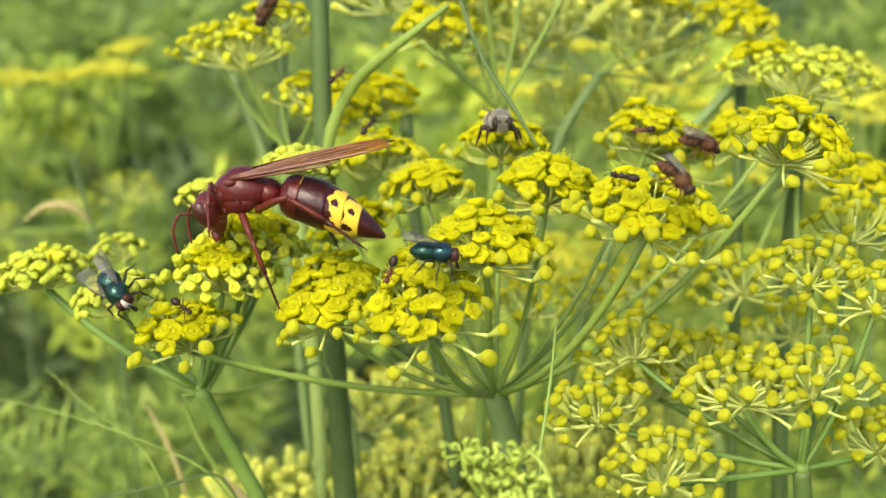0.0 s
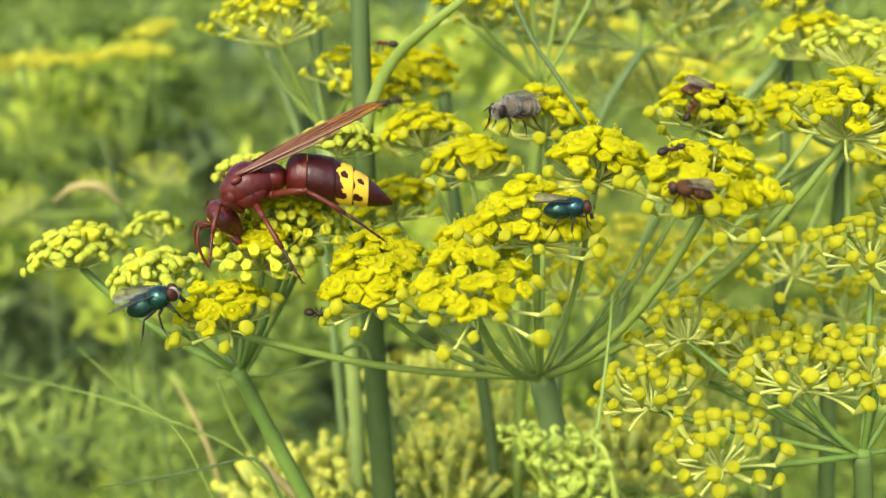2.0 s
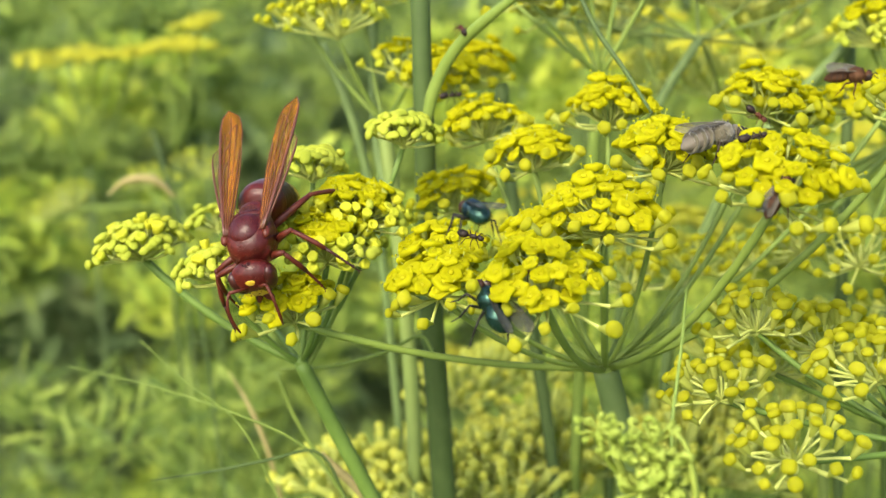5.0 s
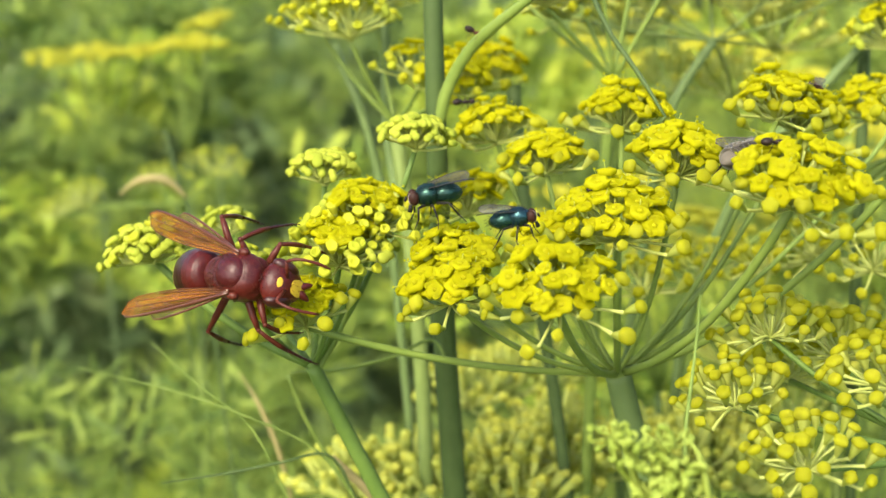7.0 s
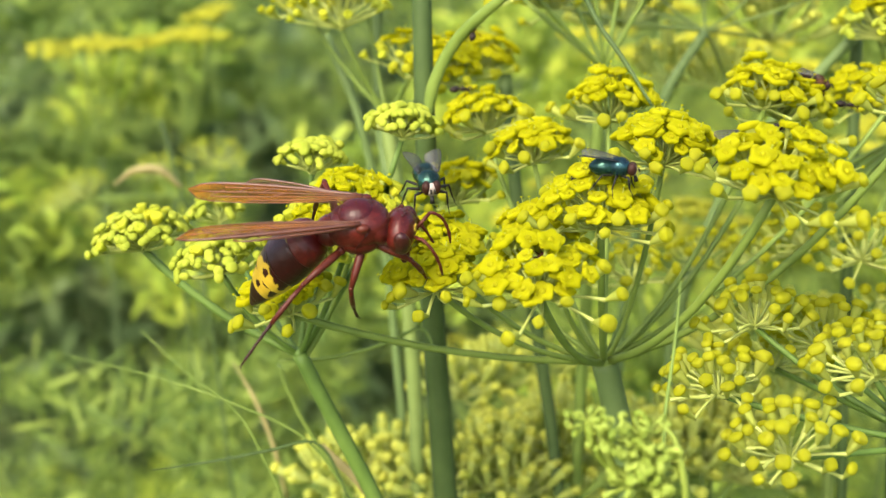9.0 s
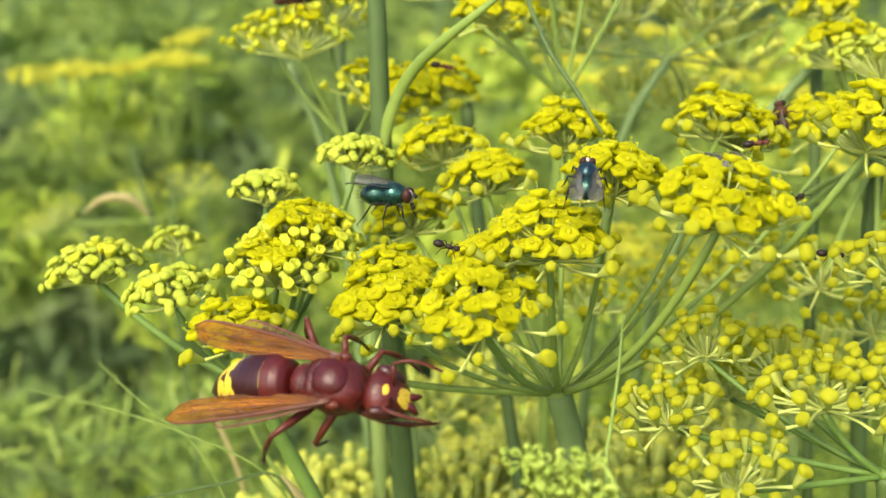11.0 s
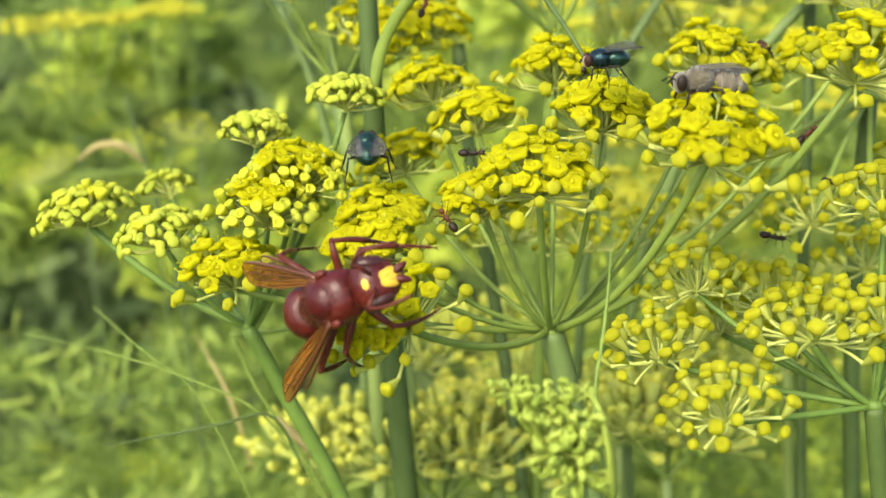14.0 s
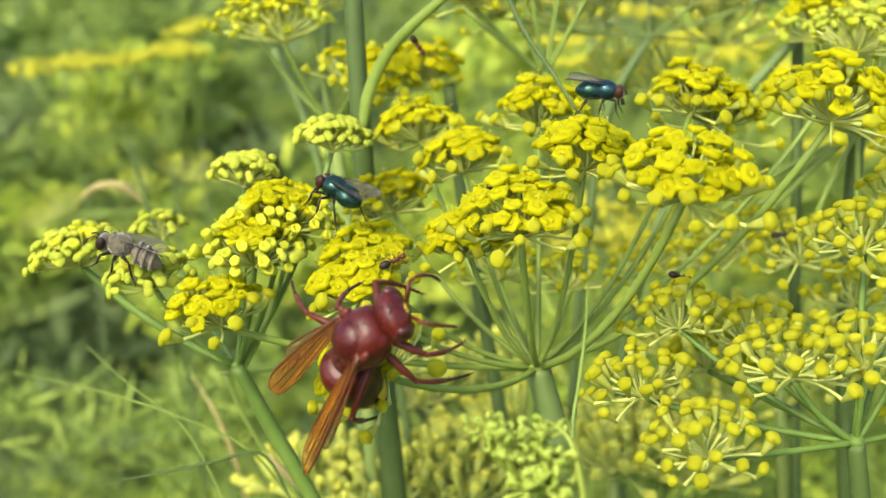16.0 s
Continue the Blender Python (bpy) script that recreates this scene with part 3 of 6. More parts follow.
def middle_fennel():
    fennel("yellow fennel umbel behind, slightly out of focus", (29.6, 232.6, 1226.2), [(22.6, 231.5, 1214.6), (18.0, 230.0, 1190.0), (14.0, 228.0, 1095.0)], [
        (2.3, 225.2, 1231.3, 9.0, 24, "bloom"), (15.4, 246.4, 1226.3, 9.0, 22, "dull"), (21.6, 236.9, 1232.3, 9.0, 24, "dull"),
        (38.2, 242.6, 1230.7, 9.5, 22, "dull"), (44.3, 248.1, 1222.9, 9.5, 24, "dull"), (31.4, 248.6, 1233.7, 9.5, 24, "dull"),
        (8.4, 242.4, 1236.2, 9.0, 22, "bloom"), (42.4, 239.1, 1236.1, 9.0, 22, "bloom"), (36.9, 248.0, 1212.8, 9.0, 22, "dull"),
        (55.8, 242.2, 1233.7, 9.0, 22, "bloom"), (27.2, 257.8, 1212.6, 9.0, 20, "dull"),
    ], 21, 0.9, 0.28, 0.35, STEMLIGHT, PALESTEM)
    fennel("yellow fennel umbel with slim rays above the bloom", (10.0, 212.7, 1221.9), [(9.2, 212.2, 1212.3), (7.4, 210.6, 1176.3), (5.3, 208.0, 1109.5)], [
        (-1.7, 207.0, 1234.5, 8.6, 26, "bloom"), (2.3, 225.7, 1239.4, 8.4, 22, "bloom"), (14.2, 216.9, 1244.5, 8.6, 22, "bloom"),
        (-9.6, 224.9, 1238.2, 8.0, 20, "dull"), (22.9, 212.5, 1246.2, 8.0, 20, "bloom"), (6.3, 211.9, 1247.9, 8.6, 22, "bloom"),
    ], 22, 1.0, 0.42, 0.52, RAY)
    fennel("pale fennel umbel beside the upright stalk", (-27.3, 215.8, 1213.8), [(-25.4, 213.7, 1198.2), (-23.2, 210.8, 1171.8), (-22.4, 206.6, 1109.9)], [
        (-16.8, 203.7, 1220.9, 9.4, 30, "bloom"), (-34.4, 213.2, 1228.8, 10.0, 40, "half"), (-41.0, 219.6, 1230.6, 8.0, 26, "spent"),
        (-31.1, 223.8, 1232.7, 9.0, 34, "half"), (-22.4, 210.8, 1221.4, 9.0, 26, "half"), (-11.6, 220.6, 1221.0, 8.6, 24, "bloom"),
    ], 23, 1.3, 0.42, 0.4, PALESTEM)
    fennel("yellow fennel umbel at the edge of the clump", (62.7, 212.6, 1211.1), [(61.8, 211.3, 1194.7), (61.9, 208.3, 1160.6), (67.2, 208.3, 1098.4)], [
        (49.9, 196.1, 1217.6, 9.0, 28, "bloom"), (41.5, 197.9, 1195.4, 9.0, 24, "spent"), (48.0, 187.9, 1195.5, 9.4, 26, "spent"),
        (65.0, 206.9, 1226.4, 9.0, 46, "young"), (55.4, 211.2, 1226.4, 9.4, 46, "half"), (53.0, 215.0, 1234.5, 6.5, 16, "bloom"), (57.6, 190.4, 1187.4, 9.0, 24, "spent"),
        (36.1, 205.6, 1190.3, 8.4, 20, "spent"), (28.1, 213.6, 1186.9, 8.4, 20, "spent"), (68.1, 196.9, 1209.4, 9.0, 24, "bloom"),
    ], 24, 1.4, 0.46, 0.35)
    for k, (hub, foot, heads) in enumerate((
        ((-32.5, 219.4, 1133.4), (-30.3, 223.7, 1097.9), ((-36.2, 216.8, 1142.6), (-31.4, 213.2, 1140.7), (-27.6, 219.3, 1143.2), (-39.8, 224.9, 1138.0), (-22.9, 230.4, 1139.4))),
        ((-1.0, 217.8, 1139.6), (1.7, 219.4, 1095.0), ((-9.6, 213.3, 1147.5), (-3.1, 223.4, 1145.1), (3.2, 218.5, 1148.7), (9.1, 225.3, 1142.0), (-13.0, 223.0, 1138.0), (1.6, 234.3, 1146.2))),
        ((21.8, 214.6, 1146.1), (23.7, 216.2, 1097.9), ((16.2, 211.5, 1151.0), (25.5, 220.1, 1150.5), (31.3, 215.9, 1149.1), (38.4, 218.8, 1143.1), (35.9, 231.1, 1150.4))),
        ((-12.1, 240.4, 1148.4), (-9.8, 235.2, 1090.4), ((-15.6, 238.9, 1151.5), (-7.5, 245.6, 1151.4), (-0.2, 252.2, 1151.4))),
        ((-11.4, 212.1, 1134.9), (-9.8, 215.1, 1086.4), ((-17.2, 208.2, 1144.8), (-11.5, 216.2, 1142.0), (-5.1, 206.8, 1144.5), (1.0, 213.9, 1138.7), (-8.6, 226.7, 1141.7), (2.4, 231.0, 1139.8))),
        ((29.9, 208.3, 1142.0), (33.4, 212.2, 1096.1), ((23.4, 206.5, 1151.5), (29.5, 214.4, 1149.0), (34.6, 208.4, 1148.6), (34.5, 227.2, 1148.9))),
        ((52.2, 216.8, 1163.5), (57.1, 219.3, 1102.8), ((44.0, 210.5, 1172.4), (53.7, 216.6, 1170.1), (37.7, 217.2, 1167.6), (58.5, 211.5, 1165.7), (44.9, 218.8, 1157.0))),
    )):
        fennel("dull yellow fennel umbel in bud, low in the clump", hub, [foot], [(*p, 9.4, 22, "dull") for p in heads], 30 + k, 1.1, 0.45, 0.4, PALESTEM)
    fennel("pale green fennel umbel in tight bud, out of focus", (-118.9, 400.7, 1156.8), [(-117.6, 398.8, 1125.8), (-116.1, 399.6, 1045.6)], [
        (-101.5, 385.8, 1169.6, 12.0, 26, "green"), (-154.2, 410.8, 1153.6, 12.5, 26, "green"), (-168.5, 424.1, 1146.3, 11.0, 22, "green"), (-127.3, 410.9, 1160.4, 11.0, 22, "green"),
    ], 36, 0.7, 0.55, 0.35, STEM)


def stalks():
    t = thing("fennel_stalk", "thick upright dark green fennel stalk with a side branch", "stem", (-12.6, 192.0, 1084.7), "fennel stalks")
    t.location.z = 0
    t["base"] = tuple(v / MM for v in t.location)
    b = t["base"]
    stem_part(t, [(-19.1, 190.6, 1249.6), (-18.8, 188.9, 1231.8), (-18.6, 188.4, 1218.3), (-18.1, 190.3, 1190.9), (-16.4, 191.5, 1152.8), (-12.6, 192.0, 1084.7), b], [1.3, 1.4, 1.5, 1.75, 1.95, 2.2, 2.6], STEM, sides=16)
    bm = bmesh.new()
    base = Vector(b)
    line = smooth_line([Vector(p) - base for p in ((-18.2, 187.3, 1218.0), (-17.1, 186.6, 1222.8), (-13.7, 184.4, 1229.3), (-9.3, 180.7, 1233.8), (-4.2, 177.9, 1237.9), (0.8, 177.1, 1241.8))], 6)
    tube(bm, line, [np.interp(i / (len(line) - 1), (0, 0.15, 0.6, 1), (0.8, 1.0, 0.8, 0.35)) for i in range(len(line))], 10, 0, 0.7)
    part("side_branch", bm, RAY, t, "curved lighter green leaf stalk")
    for label, pts, r, mat in (
        ("slim grey-green fennel stalk further back", ((-6.8, 220.6, 1220.0), (-5.1, 217.0, 1202.5), (-1.6, 212.1, 1180.0), (1.8, 208.4, 1157.8), (7.1, 200.9, 1102.4)), 1.15, STEM),
        ("pale green fennel stalk beside the thick one", ((-30.1, 234.6, 1238.0), (-29.4, 226.0, 1205.9), (-24.0, 218.9, 1186.3), (-19.1, 218.6, 1168.9), (-15.0, 217.1, 1139.7), (-8.5, 211.5, 1067.7)), 0.75, STEMLIGHT),
        ("slanting pale fennel stalk", ((-40.1, 232.9, 1225.9), (-34.8, 229.9, 1213.7), (-32.1, 229.2, 1203.1), (-27.2, 225.9, 1159.2), (-23.3, 216.7, 1089.9)), 0.8, STEMLIGHT),
        ("slanting grey-green stalk behind the umbels", ((60.5, 223.6, 1232.8), (47.7, 222.4, 1219.4), (35.7, 221.8, 1204.5), (26.9, 223.2, 1180.8), (25.9, 217.7, 1103.2)), 0.95, STEMLIGHT),
        ("dark slim stalk behind the umbels", ((55.2, 227.1, 1227.7), (54.9, 222.9, 1208.3), (54.7, 217.7, 1174.1), (56.5, 210.6, 1108.9)), 1.0, STEM),
        ("thin pale stalk far behind", ((-92.3, 299.5, 1199.0), (-89.5, 297.1, 1189.6), (-85.1, 294.9, 1172.9), (-76.3, 285.1, 1104.1)), 0.45, STEM),
    ):
        foot = (pts[-1][0], pts[-1][1], 0)
        t = thing("fennel_stalk", label, "stem", foot, "fennel stalks")
        t["base"] = foot
        stem_part(t, [*pts, foot], r, mat)
    # slim leaf blades and twigs
    for name, label, pts, r, mat in (
        ("grass_blade", "slim dark green blade leaning over the bloom", ((13.6, 172.4, 1221.9), (10.2, 175.8, 1227.3), (6.6, 180.1, 1232.4), (3.6, 184.9, 1239.1), (0.7, 196.7, 1252.6)), (0.2, 0.34, 0.36, 0.36, 0.4), STEM),
        ("leaf_thread", "thin forked green fennel leaf thread", ((-72.1, 175.1, 1183.7), (-58.5, 174.9, 1180.4), (-47.5, 174.5, 1176.6), (-36.6, 174.6, 1170.9), (-30.0, 174.5, 1161.4), (-23.0, 206.5, 1071.6)), (0.07, 0.13, 0.16, 0.19, 0.2, 0.25), RAY),
        ("leaf_thread", "thin green fennel leaf thread", ((-58.9, 168.5, 1168.2), (-49.6, 170.3, 1169.0), (-41.3, 172.1, 1170.1), (-35.3, 174.5, 1170.4), (-30.0, 174.4, 1161.0)), (0.08, 0.2, 0.24, 0.24, 0.22), STEM),
        ("leaf_thread", "thin green fennel leaf thread", ((-62.1, 179.5, 1186.3), (-54.8, 177.2, 1180.4), (-47.1, 176.0, 1174.4), (-42.1, 174.8, 1164.9), (-38.6, 208.7, 1082.5)), (0.08, 0.14, 0.18, 0.2, 0.24), RAY),
        ("leaf_thread", "thin green leaf thread rising beside the umbel", ((12.9, 132.6, 1208.9), (12.5, 131.3, 1204.2), (11.7, 128.9, 1199.3), (10.9, 125.9, 1196.1), (12.2, 124.0, 1181.3)), (0.08, 0.17, 0.2, 0.2, 0.3), RAY),
        ("leaf_thread", "thin bent green twig under the umbel", ((-39.7, 173.7, 1183.7), (-32.9, 176.1, 1183.3), (-24.7, 178.9, 1184.6), (-18.8, 181.7, 1186.0), (-17.0, 179.1, 1183.6)), (0.25, 0.3, 0.3, 0.28, 0.25), RAY),
        ("leaf_thread", "thin straight green twig", ((-26.7, 167.6, 1204.4), (-29.8, 168.3, 1196.0), (-32.4, 167.6, 1190.4), (-34.3, 166.7, 1187.3)), (0.35, 0.38, 0.4, 0.4), RAY),
        ("leaf_thread", "thin drooping green twig", ((-43.7, 192.2, 1176.1), (-41.3, 192.4, 1168.6), (-38.3, 192.9, 1162.3), (-32.4, 192.6, 1152.1), (-17.9, 194.2, 1082.6)), (0.3, 0.36, 0.4, 0.42, 0.5), RAY),
        ("dry_leaf", "withered brown fennel leaf tip", ((-34.9, 180.0, 1167.7), (-32.7, 179.5, 1165.1), (-29.7, 179.8, 1161.8), (-26.4, 180.3, 1155.5)), (0.15, 0.7, 0.8, 0.3), DRY),
        ("dry_leaf", "withered beige fennel leaf", ((-60.4, 229.1, 1162.4), (-56.5, 227.6, 1155.9), (-53.3, 226.6, 1147.9), (-50.5, 226.3, 1134.6)), (0.1, 0.45, 0.5, 0.3), DRY),
        ("dry_leaf", "curled beige fennel leaf sheath", ((-93.2, 264.0, 1190.5), (-87.7, 263.2, 1194.1), (-82.7, 263.4, 1194.1), (-78.3, 264.6, 1189.8)), (0.2, 0.9, 1.0, 0.4), DRY),
    ):
        foot = Vector(pts[-1])
        t = thing(name, label, "leaf", foot)
        t["base"] = tuple(foot)
        stem_part(t, pts, list(r), mat, "blade", 8)


def curled_shoot():
    """A young umbel that still unfolds from its sheath, close to the lens."""
    rng = random.Random(8)
    base = (15.3, 134.9, 1144.1)
    base = (base[0], base[1], 0)
    t = thing("fennel_shoot", "pale green fennel shoot with curled unopened buds in its sheath", "flower", base)
    t["base"] = base
    stem_part(t, [(7.7, 117.9, 1194.1), (8.8, 118.2, 1187.1), (15.3, 134.9, 1144.1), base], [0.8, 0.9, 1.2, 1.6], PALESTEM)
    curls = []
    for k in range(3):
        bm = bmesh.new()
        h = 1.7 + 0.35 * k
        tube(bm, smooth_line([(0, 0, -0.6), (0.1, 0, h * 0.5), (0, 0, h), (0.55, 0, h + 0.4), (1.15, 0.1, h + 0.1), (1.2, 0.1 * k, h - 0.5)], 2), [0.22, 0.23, 0.24, 0.27, 0.32, 0.39, 0.46, 0.49, 0.49, 0.45, 0.3], 7)
        curls.append(mesh_of("curled_bud", bm, [SHOOT]))
    bm = bmesh.new()
    b = Vector(base)
    tube(bm, smooth_line([Vector(p) - b for p in ((8.2, 114.6, 1200.7), (10.0, 113.3, 1199.5), (11.0, 112.4, 1196.2), (11.8, 113.8, 1189.5))], 5), [np.interp(i / 15, (0, 0.3, 1), (0.15, 0.45, 1.0)) for i in range(16)], 8, 0, 0.4)
    part("sheath", bm, SHOOT, t)
    for x, y, z, r, n in ((2.1, 114.1, 1200.2, 2.2, 10), (3.8, 113.8, 1198.9, 2.4, 14), (7.5, 114.9, 1198.5, 2.6, 16), (8.4, 113.4, 1196.3, 3.0, 20), (6.5, 112.8, 1194.5, 3.0, 18), (8.8, 113.3, 1192.1, 3.2, 18)):
        bm = bmesh.new()
        p = Vector((x, y, z)) - b
        tube(bm, bend(Vector((8.0, 117.2, 1191.3)) - b, p + Vector((0, 0, -4)), p, 5), 0.4, 6)
        twig = part("twig", bm, SHOOT, t)
        for _ in range(n + 8):
            d = Vector((rng.gauss(0, 1), rng.gauss(-0.4, 1), rng.gauss(0.2, 0.9))).normalized()
            c = new("curled_bud", curls[rng.randrange(3)])
            c.parent = twig
            c.matrix_basis = aim(p + d * r * rng.uniform(0.1, 0.5), d, rng.uniform(0.7, 0.95) * r / 3.4, rng.uniform(0, 6.28))


def far_fennel():
    """Blurred bloom beyond the clump, each head one mesh."""
    rng = random.Random(3)

    def head(x, y, z, spread, rise, count, mat):
        bm = bmesh.new()
        top = Vector((x, y, z))
        foot = Vector((x + rng.uniform(-10, 10), y + 10, 0))
        t = thing("distant_fennel", "blurred flat yellow fennel umbel far behind", "flower", foot, "distant fennel umbels")
        tube(bm, bend(top - foot - Vector((0, 0, 45)), (top - foot) * 0.5, (0, 0, 0), 6), 0.7, 6)
        hub = top - foot - Vector((0, 0, 46))
        part("stem", bm, STEM, t)
        bm = bmesh.new()
        heads = bmesh.new()
        for i in range(count):
            a, s = i * 2.4, math.sqrt((i + 0.5) / count)
            p = top - foot + Vector((spread * s * math.cos(a), spread * s * math.sin(a), rise * rng.uniform(-1, 1) - 4 * s))
            tube(bm, bend(hub, hub.lerp(p, 0.5) - Vector((0, 0, 4)), p, 4), 0.5, 4)
            for _ in range(15):
                c, e = rng.uniform(0, 6.28), 8.5 * math.sqrt(rng.random())
                ball(heads, p + Vector((e * math.cos(c), e * math.sin(c), 4 - e * 0.25)), (1.5, 1.5, 1.2), None, 6, 4)
        tagged(part("spray", bm, RAY, t), kind="stuff")
        tagged(part("bloom", heads, mat, t), kind="stuff")

    head(-175.3, 491.8, 1197.7, 24, 2.0, 9, FARBLOOM)
    head(-139.5, 496.8, 1201.4, 17, 2.0, 7, FARBLOOM)
    head(-129.6, 507.9, 1209.7, 9, 2.0, 3, FARBLOOM)
    for u in range(9):
        y = rng.uniform(300, 480)
        head(rng.uniform(0.02, 0.42) * y, y, 1250 - y * rng.uniform(0.05, 0.30), 26, 6.0, 9, FARBLOOM)
    for u in range(8):
        y = rng.uniform(520, 900)
        head(rng.uniform(0.0, 0.42) * y, y, 1250 - y * rng.uniform(0.12, 0.42), 40, 8.0, 10, LEAFY if u % 3 else FARBLOOM)


# ---- insects: x ahead, y to the left, z up, millimetres from the thorax ----
def rod(parent, name, pts, radii, mat, label="", sides=8):
    bm = bmesh.new()
    tube(bm, pts, radii, sides)
    return part(name, bm, mat, parent, label)


def leg(parent, side, joints, r, mat, tipmat=None, name="leg"):
    """A leg in three pieces: thigh with its knee, shin, foot."""
    p = [Vector((x, y * side, z)) for x, y, z in joints]
    hip = p[0].copy()
    p = [q - hip for q in p]
    bm = bmesh.new()
    tube(bm, [p[0], p[0].lerp(p[1], 0.25), p[0].lerp(p[1], 0.7), p[1]], [r * 0.9, r * 1.25, r * 1.15, r * 0.8], 8)
    ball(bm, p[0], (r * 1.5, r * 1.5, r * 1.5), None, 8, 6)
    thigh = part(name, bm, mat, parent, m=Matrix.Translation(hip * MM))
    bm = bmesh.new()
    tube(bm, [p[1], p[1].lerp(p[2], 0.3), p[2]], [r * 0.7, r * 0.85, r * 0.75], 8)
    ball(bm, p[1], (r * 0.85,) * 3, None, 8, 6)
    part("shin", bm, mat, thigh)
    bm = bmesh.new()
    pts = [p[2].lerp(p[3], k / 5) for k in range(6)]
    tube(bm, [q for k, q in enumerate(pts)], [r * 0.55, r * 0.5, r * 0.42, r * 0.4, r * 0.34, r * 0.16], 6)
    for q in pts[1:5]:
        ball(bm, q, (r * 0.55,) * 3, None, 6, 5)
    tube(bm, [p[3], p[3] + Vector((0.35, 0.25, -0.25))], [r * 0.2, r * 0.05], 5)
    part("foot", bm, tipmat or mat, thigh)
    return thigh


LEG_KINDS = {"front": ((2.2, 1.5, -2.3), 4.0, 4.0, 4.2), "mid": ((0.2, 1.8, -2.6), 4.6, 4.8, 4.8), "hind": ((-2.2, 1.8, -2.3), 6.2, 5.6, 6.0)}


def jointed_leg(parent, kind, side):
    """A leg whose thigh turns at the hip, shin and foot at the knee; every piece lies along x from its joint."""
    hip, a, b, c = LEG_KINDS[kind]
    r = 0.40
    bm = bmesh.new()
    tube(bm, [(-0.3, 0, 0), (0.2 * a, 0, 0.05), (0.6 * a, 0, 0.12), (a, 0, 0)], [r * 1.0, r * 1.3, r * 1.15, r * 0.75], 10)
    ball(bm, (0, 0, 0), (r * 1.7, r * 1.4, r * 1.4), None, 10, 7)
    thigh = part("leg", bm, LEGRED, parent, m=pose(hip[0] * MM, hip[1] * side * MM, hip[2] * MM))
    bm = bmesh.new()
    bow = 0.42
    tube(bm, [(0, 0, 0), (b * 0.3, 0, bow * 0.6), (b * 0.7, 0, bow), (b, 0, bow)], [r * 0.62, r * 0.72, r * 0.85, r * 0.72], 9)
    ball(bm, (0, 0, 0), (r * 0.85,) * 3, None, 9, 6)
    tube(bm, [(b - 0.2, 0, bow), (b + 0.7, 0.2, bow - 0.35)], [r * 0.25, r * 0.06], 5)
    shin = part("shin", bm, LEGRED, thigh)
    bm = bmesh.new()
    line = [Vector((b + c * k / 6, 0, bow * (1 - (k / 6) ** 1.6))) for k in range(7)]
    tube(bm, line, [r * 0.55, r * 0.5, r * 0.46, r * 0.42, r * 0.38, r * 0.36, r * 0.22], 7)
    for q in line[2:6]:
        ball(bm, q, (r * 0.5, r * 0.58, r * 0.5), None, 7, 5)
    for w in (1, -1):
        tube(bm, [line[-1], line[-1] + Vector((0.35, 0.22 * w, -0.05)), line[-1] + Vector((0.5, 0.3 * w, -0.3))], [r * 0.2, r * 0.14, r * 0.04], 5)
    foot = part("foot", bm, DARK if kind != "front" else LEGRED, thigh, "slim dark jointed foot with claws")
    return thigh, shin, foot, kind, side


def reach(limb, tip):
    """Poses of thigh, and of shin and foot in the thigh's space, that bring the foot's tip to a place near the hornet's body."""
    thigh, shin, foot, kind, side = limb
    hip, a, b, c = LEG_KINDS[kind]
    hip = Vector((hip[0], hip[1] * side, hip[2]))
    v = Vector(tip) - hip
    d = min(max(v.length, abs(b + c - a) + 0.6), (a + b + c) * 0.985)
    v = v.normalized()
    lift = Vector(({"front": 0.35, "mid": 0.0, "hind": -0.25}[kind], side * 0.75, 0.9))
    lift = (lift - v * lift.dot(v)).normalized()
    cosine = (a * a + d * d - (b + c) ** 2) / (2 * a * d)
    sine = math.sqrt(max(0.0, 1 - cosine * cosine))
    knee = hip + (v * cosine + lift * sine) * a
    end = hip + v * d

    def along(at, to):
        x = (to - at).normalized()
        y = lift.cross(x).normalized()
        z = x.cross(y)
        m = Matrix((x, y, z)).transposed().to_4x4()
        m.translation = at * MM
        return m

    one = along(hip, knee)
    return one, one.inverted() @ along(knee, end)


